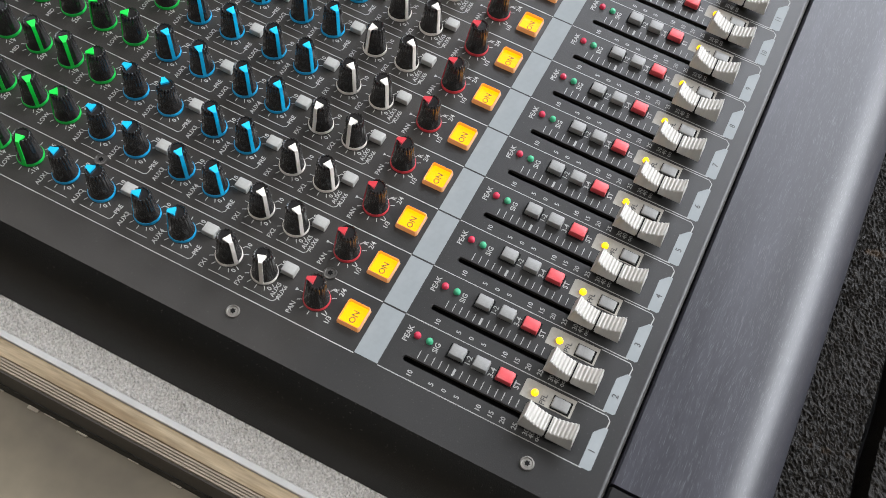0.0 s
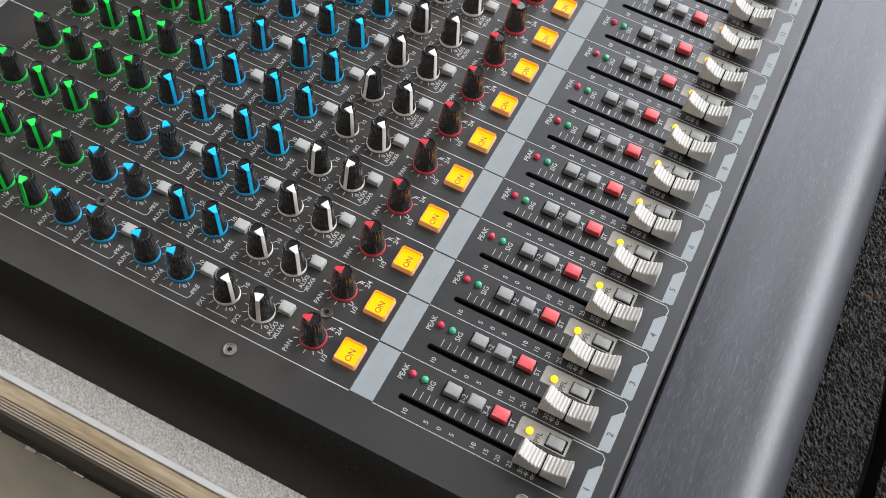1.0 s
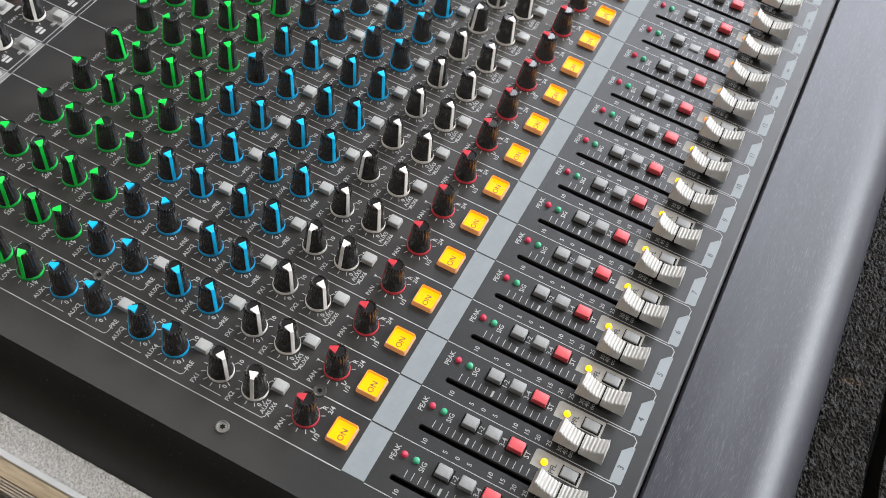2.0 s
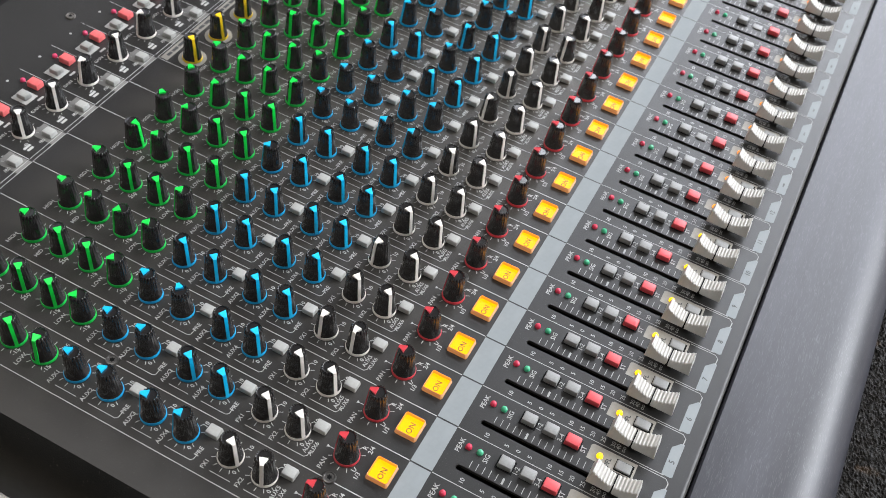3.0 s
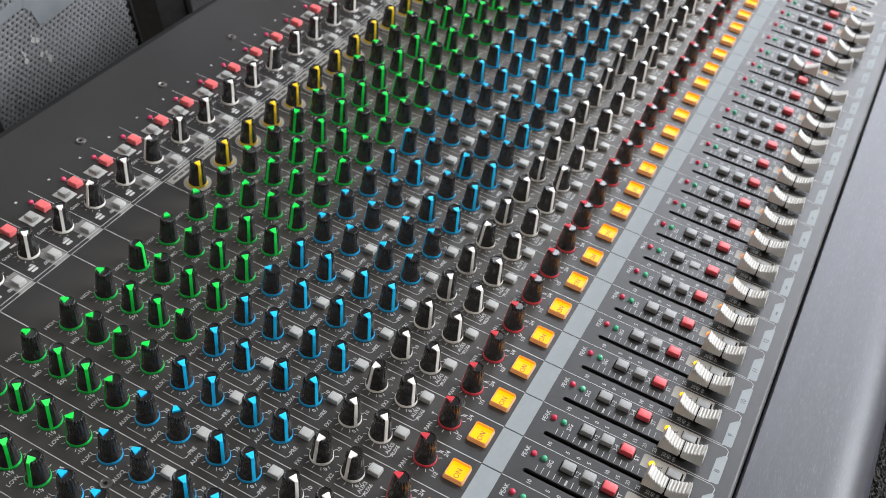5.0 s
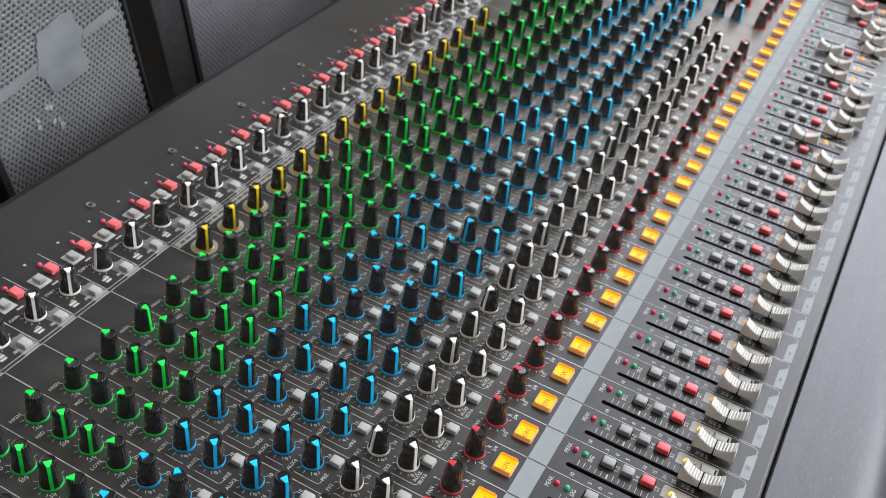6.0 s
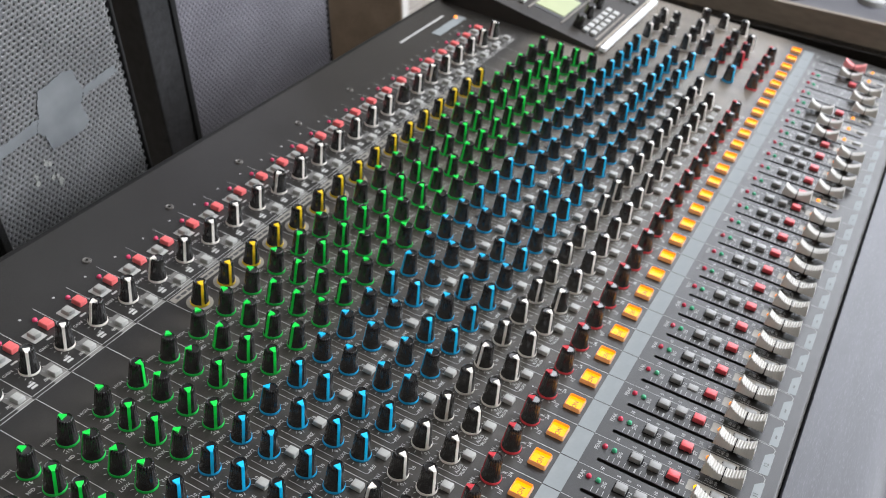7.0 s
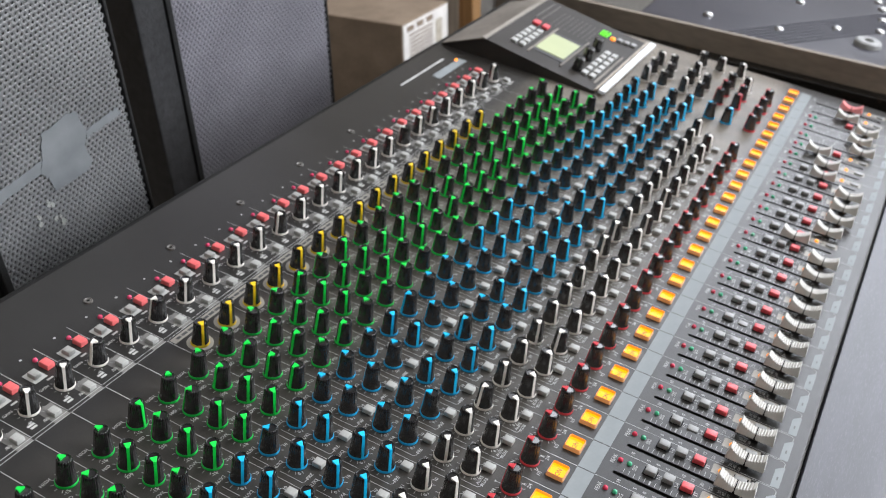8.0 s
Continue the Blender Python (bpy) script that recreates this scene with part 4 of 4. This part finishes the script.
for x, y in ((-0.5, -0.5), (0.98, -0.5), (-0.5, 0.37), (0.98, 0.37)):
    foot = CONSOLE @ Vector((x, y, -0.125))
    part("leg", box(-0.03, 0.03, -0.03, 0.03, -foot.z, 0.01), M["brown_wood"], table, m=CONSOLE.inverted() @ pose(*foot))


# ---------------------------------------------------------------- loudspeakers behind
def perforated(w, h, pitch, hole, paint):
    """A plate of hexagonal cells, each with a round hole, in the xz plane."""
    verts, faces = [], []
    dx, dz = pitch, pitch * math.sqrt(3) / 2
    R = pitch / math.sqrt(3)
    for j in range(int(h / dz)):
        for i in range(int(w / dx)):
            cx, cz = (i + 0.5 + (0.5 if j % 2 else 0)) * dx, (j + 0.5) * dz
            b = len(verts)
            for k in range(6):
                a = math.pi / 6 + k * math.pi / 3
                verts.append((cx + R * math.cos(a), 0.0, cz + R * math.sin(a)))
            for k in range(12):
                a = math.pi / 6 + k * math.pi / 6
                verts.append((cx + hole * math.cos(a), 0.0004, cz + hole * math.sin(a)))
            for k in range(12):
                a = math.pi / 6 + k * math.pi / 6
                verts.append((cx + hole * math.cos(a), 0.0016, cz + hole * math.sin(a)))
            for k in range(6):
                p, q = 2 * k, (2 * k + 2) % 12
                faces.append((b + k, b + (k + 1) % 6, b + 6 + q, b + 6 + p + 1))
                faces.append((b + k, b + 6 + p + 1, b + 6 + p))
            for k in range(12):
                q = (k + 1) % 12
                faces.append((b + 6 + k, b + 6 + q, b + 18 + q, b + 18 + k))
    me = bpy.data.meshes.new("grille")
    me.from_pydata(verts, [], faces)
    me.materials.append(M[paint])
    return me


def loudspeaker(m, w, h, depth, low, label, pitch, paint="grille"):
    """m: the face's lower left corner, x along the face, z up it."""
    s = thing("loudspeaker", m, label, "loudspeaker", "loudspeakers behind the console")
    part("cabinet", box(-0.02, w + 0.003, 0.006, depth, -low, h, bevel=0.004), M["cabinet"], s, "textured black cabinet", smooth=40)
    part("backing", box(0.002, w - 0.002, 0.0024, 0.0058, -low + 0.002, h - 0.002), M["grille_back"], s)
    part_of("grille", perforated(w, h + low, pitch, pitch * 0.22, paint), s, pose(0, 0, -low), "grey perforated steel grille")
    for x0, x1 in ((-0.004, 0.003), (w - 0.0005, w + 0.0025)):
        part("grille_rim", box(x0, x1, -0.0012, 0.0058, -low, h, bevel=0.001), M["cabinet"], s)
    return s


UP = Vector((-0.183, 0.042, 0.982)).normalized()


def face_pose(corner, along):
    h = Vector(along)
    h = (h - UP * h.dot(UP)).normalized()
    n = UP.cross(h)
    return CONSOLE @ Matrix(((h.x, n.x, UP.x, corner[0]), (h.y, n.y, UP.y, corner[1]), (h.z, n.z, UP.z, corner[2]), (0, 0, 0, 1)))


first = face_pose((0.264, 0.475, -0.076), (1, 0, 0))
s1 = loudspeaker(first, 0.158, 0.55, 0.25, 1.0, "grey grille-fronted column loudspeaker with torn blue-grey tape", 0.0048)


def on_grille(name, outline, thick, label=""):
    """A thin torn piece stuck on the grille, its edge frayed cell by cell."""
    fray = random.Random(len(outline))
    pts = []
    for (ax, az), (bx, bz) in zip(outline, outline[1:] + outline[:1]):
        n = max(1, int(math.hypot(bx - ax, bz - az) / 0.0024))
        pts += [(ax + (bx - ax) * k / n + fray.uniform(-0.0007, 0.0007), az + (bz - az) * k / n + fray.uniform(-0.0007, 0.0007)) for k in range(n)]
    part(name, add_rings(bmesh.new(), [[(x, y, z) for x, z in pts] for y in (-thick, -0.0001)], cap_bottom=True), M["tape"], s1, label)


on_grille("tape_patch", [(0.069, 0.103), (0.095, 0.105), (0.106, 0.101), (0.107, 0.091), (0.111, 0.080), (0.105, 0.070), (0.108, 0.052), (0.100, 0.047), (0.079, 0.049), (0.067, 0.050), (0.064, 0.065), (0.058, 0.072), (0.063, 0.083)], 0.0006, "torn blue-grey tape")
on_grille("tape_strip", [(0.0625, 0.0825), (0.058, 0.0725), (0.0, 0.0712), (0.0, 0.0810)], 0.0005)
on_grille("tape_strip", [(0.1105, 0.0815), (0.146, 0.083), (0.149, 0.0745), (0.109, 0.0750)], 0.0005)
bm = bmesh.new()
spot = random.Random(4)
for cx, cz in ((0.057, 0.043), (0.045, 0.037), (0.060, 0.024), (0.064, 0.019)):
    for k in range(4):
        x, z, r = cx + spot.gauss(0, 0.0016), cz + spot.gauss(0, 0.0026), spot.uniform(0.0008, 0.0022)
        add_rings(bm, [[(x + r * spot.uniform(0.7, 1.2) * math.cos(a), y, z + r * 1.4 * math.sin(a)) for a in (0, 1, 2, 3, 4, 5)] for y in (-0.0006, -0.0002)], cap_bottom=True)
tagged(part("paint_spots", bm, M["pale_button"], s1, "pale paint splashes"), kind="stuff")
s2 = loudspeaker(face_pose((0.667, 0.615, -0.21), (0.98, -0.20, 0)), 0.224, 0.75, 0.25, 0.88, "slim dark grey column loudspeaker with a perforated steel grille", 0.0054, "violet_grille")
part("side_panel", box(-0.042, -0.0045, 0.0010, 0.2, -0.88, 0.75, bevel=0.002), M["cabinet_side"], s2, "textured grey-black side of the cabinet")


# ---------------------------------------------------------------- beyond the console
def standing(p):
    """A pose upright at a console place, and the height of that place over the floor."""
    q = CONSOLE @ Vector(p)
    return pose(q.x, q.y, 0), q.z


m, top = standing((1.72, 0.92, -0.396))
c = thing("cardboard_box", m, "tall brown cardboard box with a white printed side", "box")
part("carton", box(0, 0.22, 0, 0.30, 0, top, bevel=0.003), M["carton"], c)
part("printed_side", box(0.004, 0.216, -0.002, -0.0005, top - 0.5, top - 0.004), M["paper"], c, "white printed paper")
for k in range(9):
    part("print_line", box(0.03, 0.14, -0.003, -0.0021, top - 0.034 - 0.0095 * k, top - 0.030 - 0.0095 * k), M["carton"], c)
part("tape_band", box(0.155, 0.185, -0.003, -0.0021, top - 0.5, top - 0.028), M["laminate_edge"], c)
for k in range(3):
    part("print_patch", box(0.02 + 0.045 * k, 0.05 + 0.045 * k, -0.003, -0.0021, top - 0.022, top - 0.010), M["carton"], c)
m, top = standing((2.05, 0.985, 0.10))
w = thing("wooden_post", m, "narrow varnished brown wooden post", "post")
part("post", box(0, 0.05, 0, 0.04, 0, top + 0.5, bevel=0.004), M["post"], w)
m, top = standing((2.35, 1.06, 0.10))
w = thing("metal_sheet", m, "pale grey bare metal sheet standing upright", "metal sheet")
part("sheet", box(0, 0.16, 0, 0.012, 0, top + 0.3, bevel=0.002), M["alu"], w)
m, top = standing((1.45, 1.45, 0.2))
w = thing("wooden_cabinet", m, "dark brown wooden cabinet standing behind the loudspeakers", "cabinet")
part("body", box(0, 1.4, 0, 0.5, 0, 1.7, bevel=0.004), M["dark_wood"], w)
for k in range(2):
    part("door", box(0.01 + 0.70 * k, 0.69 + 0.70 * k, -0.018, -0.001, 0.08, 1.66, bevel=0.004), M["dark_wood"], w)
m, top = standing((1.40, 1.02, -0.42))
w = thing("bag", m, "black fabric bag leaning behind the loudspeaker", "bag")
part("body", lathe([(0.10, 0.0), (0.13, 0.12), (0.125, 0.35), (0.10, top - 0.06), (0.05, top - 0.01), (0.02, top)], 20), M["cabinet"], w, smooth=60)

trunk = thing("equipment_case", CONSOLE @ pose(0, 0, -0.10), "black laminate equipment case with bright rivets and ribbed edging", "flight case")
part("lid", box(1.075, 2.1, -0.55, 0.32, -0.45, 0.0, bevel=0.006), M["lid"], trunk)
for k in range(7):
    part("rib", box(0, 0.62, -0.0020, 0.0020, 0.0, 0.0022, bevel=0.0006), M["lid"], trunk, m=pose(1.30 + 0.006 * k, 0.245 - 0.016 * k, 0, 0, 0, -32))
for x, y in ((1.455, 0.225), (1.661, 0.113), (1.483, 0.114), (1.569, 0.035), (1.791, -0.004), (1.751, -0.016), (1.683, -0.025), (1.616, -0.029)):
    part("rivet", lathe([(0.008, 0), (0.0075, 0.003), (0.005, 0.005), (0.002, 0.0056)], 18), M["chrome"], trunk, m=pose(x, y, 0.0))
part("foot", lathe([(0.022, 0), (0.021, 0.007), (0.018, 0.009), (0.008, 0.009), (0.0075, 0.002)], 28), M["grey_button"], trunk, "grey round rubber foot", m=pose(1.532, -0.020, 0))
for x, y in ((1.15, -0.5), (2.0, -0.5), (1.15, 0.27), (2.0, 0.27)):
    top = CONSOLE @ Vector((x, y, -0.55))
    part("leg", box(-0.03, 0.03, -0.03, 0.03, -top.z, 0.01), M["cabinet"], trunk, m=(CONSOLE @ pose(0, 0, -0.10)).inverted() @ pose(*top))

# ---------------------------------------------------------------- the room: unseen walls and ceiling, added to shape the light
room = [("wall_north", -2.0, 3.0, 2.5, 2.65), ("wall_west", -2.15, -2.0, -2.65, 2.65)]
for (name, x0, x1, y0, y1), paint, words in zip(room, ("brown_wall", "dark_wall"), ("unseen brown wall added to warm the reflections", "unseen dark grey wall added to cut the fill light")):
    tagged(part(name, box(x0, x1, y0, y1, 0, 4.2), M[paint], None), words, "wall", kind="structure")


def wall_with_opening(name, x0, x1, y0, y1, a, b, z0, z1):
    bm = bmesh.new()
    if x1 - x0 > y1 - y0:
        add_box(bm, x0, a, y0, y1, 0, 4.2), add_box(bm, b, x1, y0, y1, 0, 4.2), add_box(bm, a, b, y0, y1, 0, z0), add_box(bm, a, b, y0, y1, z1, 4.2)
    else:
        add_box(bm, x0, x1, y0, a, 0, 4.2), add_box(bm, x0, x1, b, y1, 0, 4.2), add_box(bm, x0, x1, a, b, 0, z0), add_box(bm, x0, x1, a, b, z1, 4.2)
    tagged(part(name, bm, M["wall"], None), "unseen grey wall added round a wide daylight opening", "wall", kind="structure")


wall_with_opening("wall_south", -2.0, 3.0, -2.65, -2.5, 0.55, 2.65, 1.55, 2.85)
wall_with_opening("wall_east", 3.0, 3.15, -2.65, 2.65, -2.2, 0.4, 1.65, 3.85)
tagged(part("floor", box(-2.15, 3.15, -2.65, 2.65, -0.1, 0), M["floor"], None), "worn grey concrete floor", "floor", kind="structure")
# Unseen ceiling, kept dark to dim reflections, open at the added fill lamp.
bm = bmesh.new()
for x0, x1, y0, y1 in ((-2.15, -1.05, -2.65, 2.65), (0.45, 3.15, -2.65, 2.65), (-1.05, 0.45, -2.65, -0.15), (-1.05, 0.45, 1.35, 2.65)):
    add_box(bm, x0, x1, y0, y1, 4.2, 4.3)
tagged(part("ceiling", bm, M["ceiling"], None), "unseen grey ceiling with a square hole for the added fill lamp", "ceiling", kind="structure")
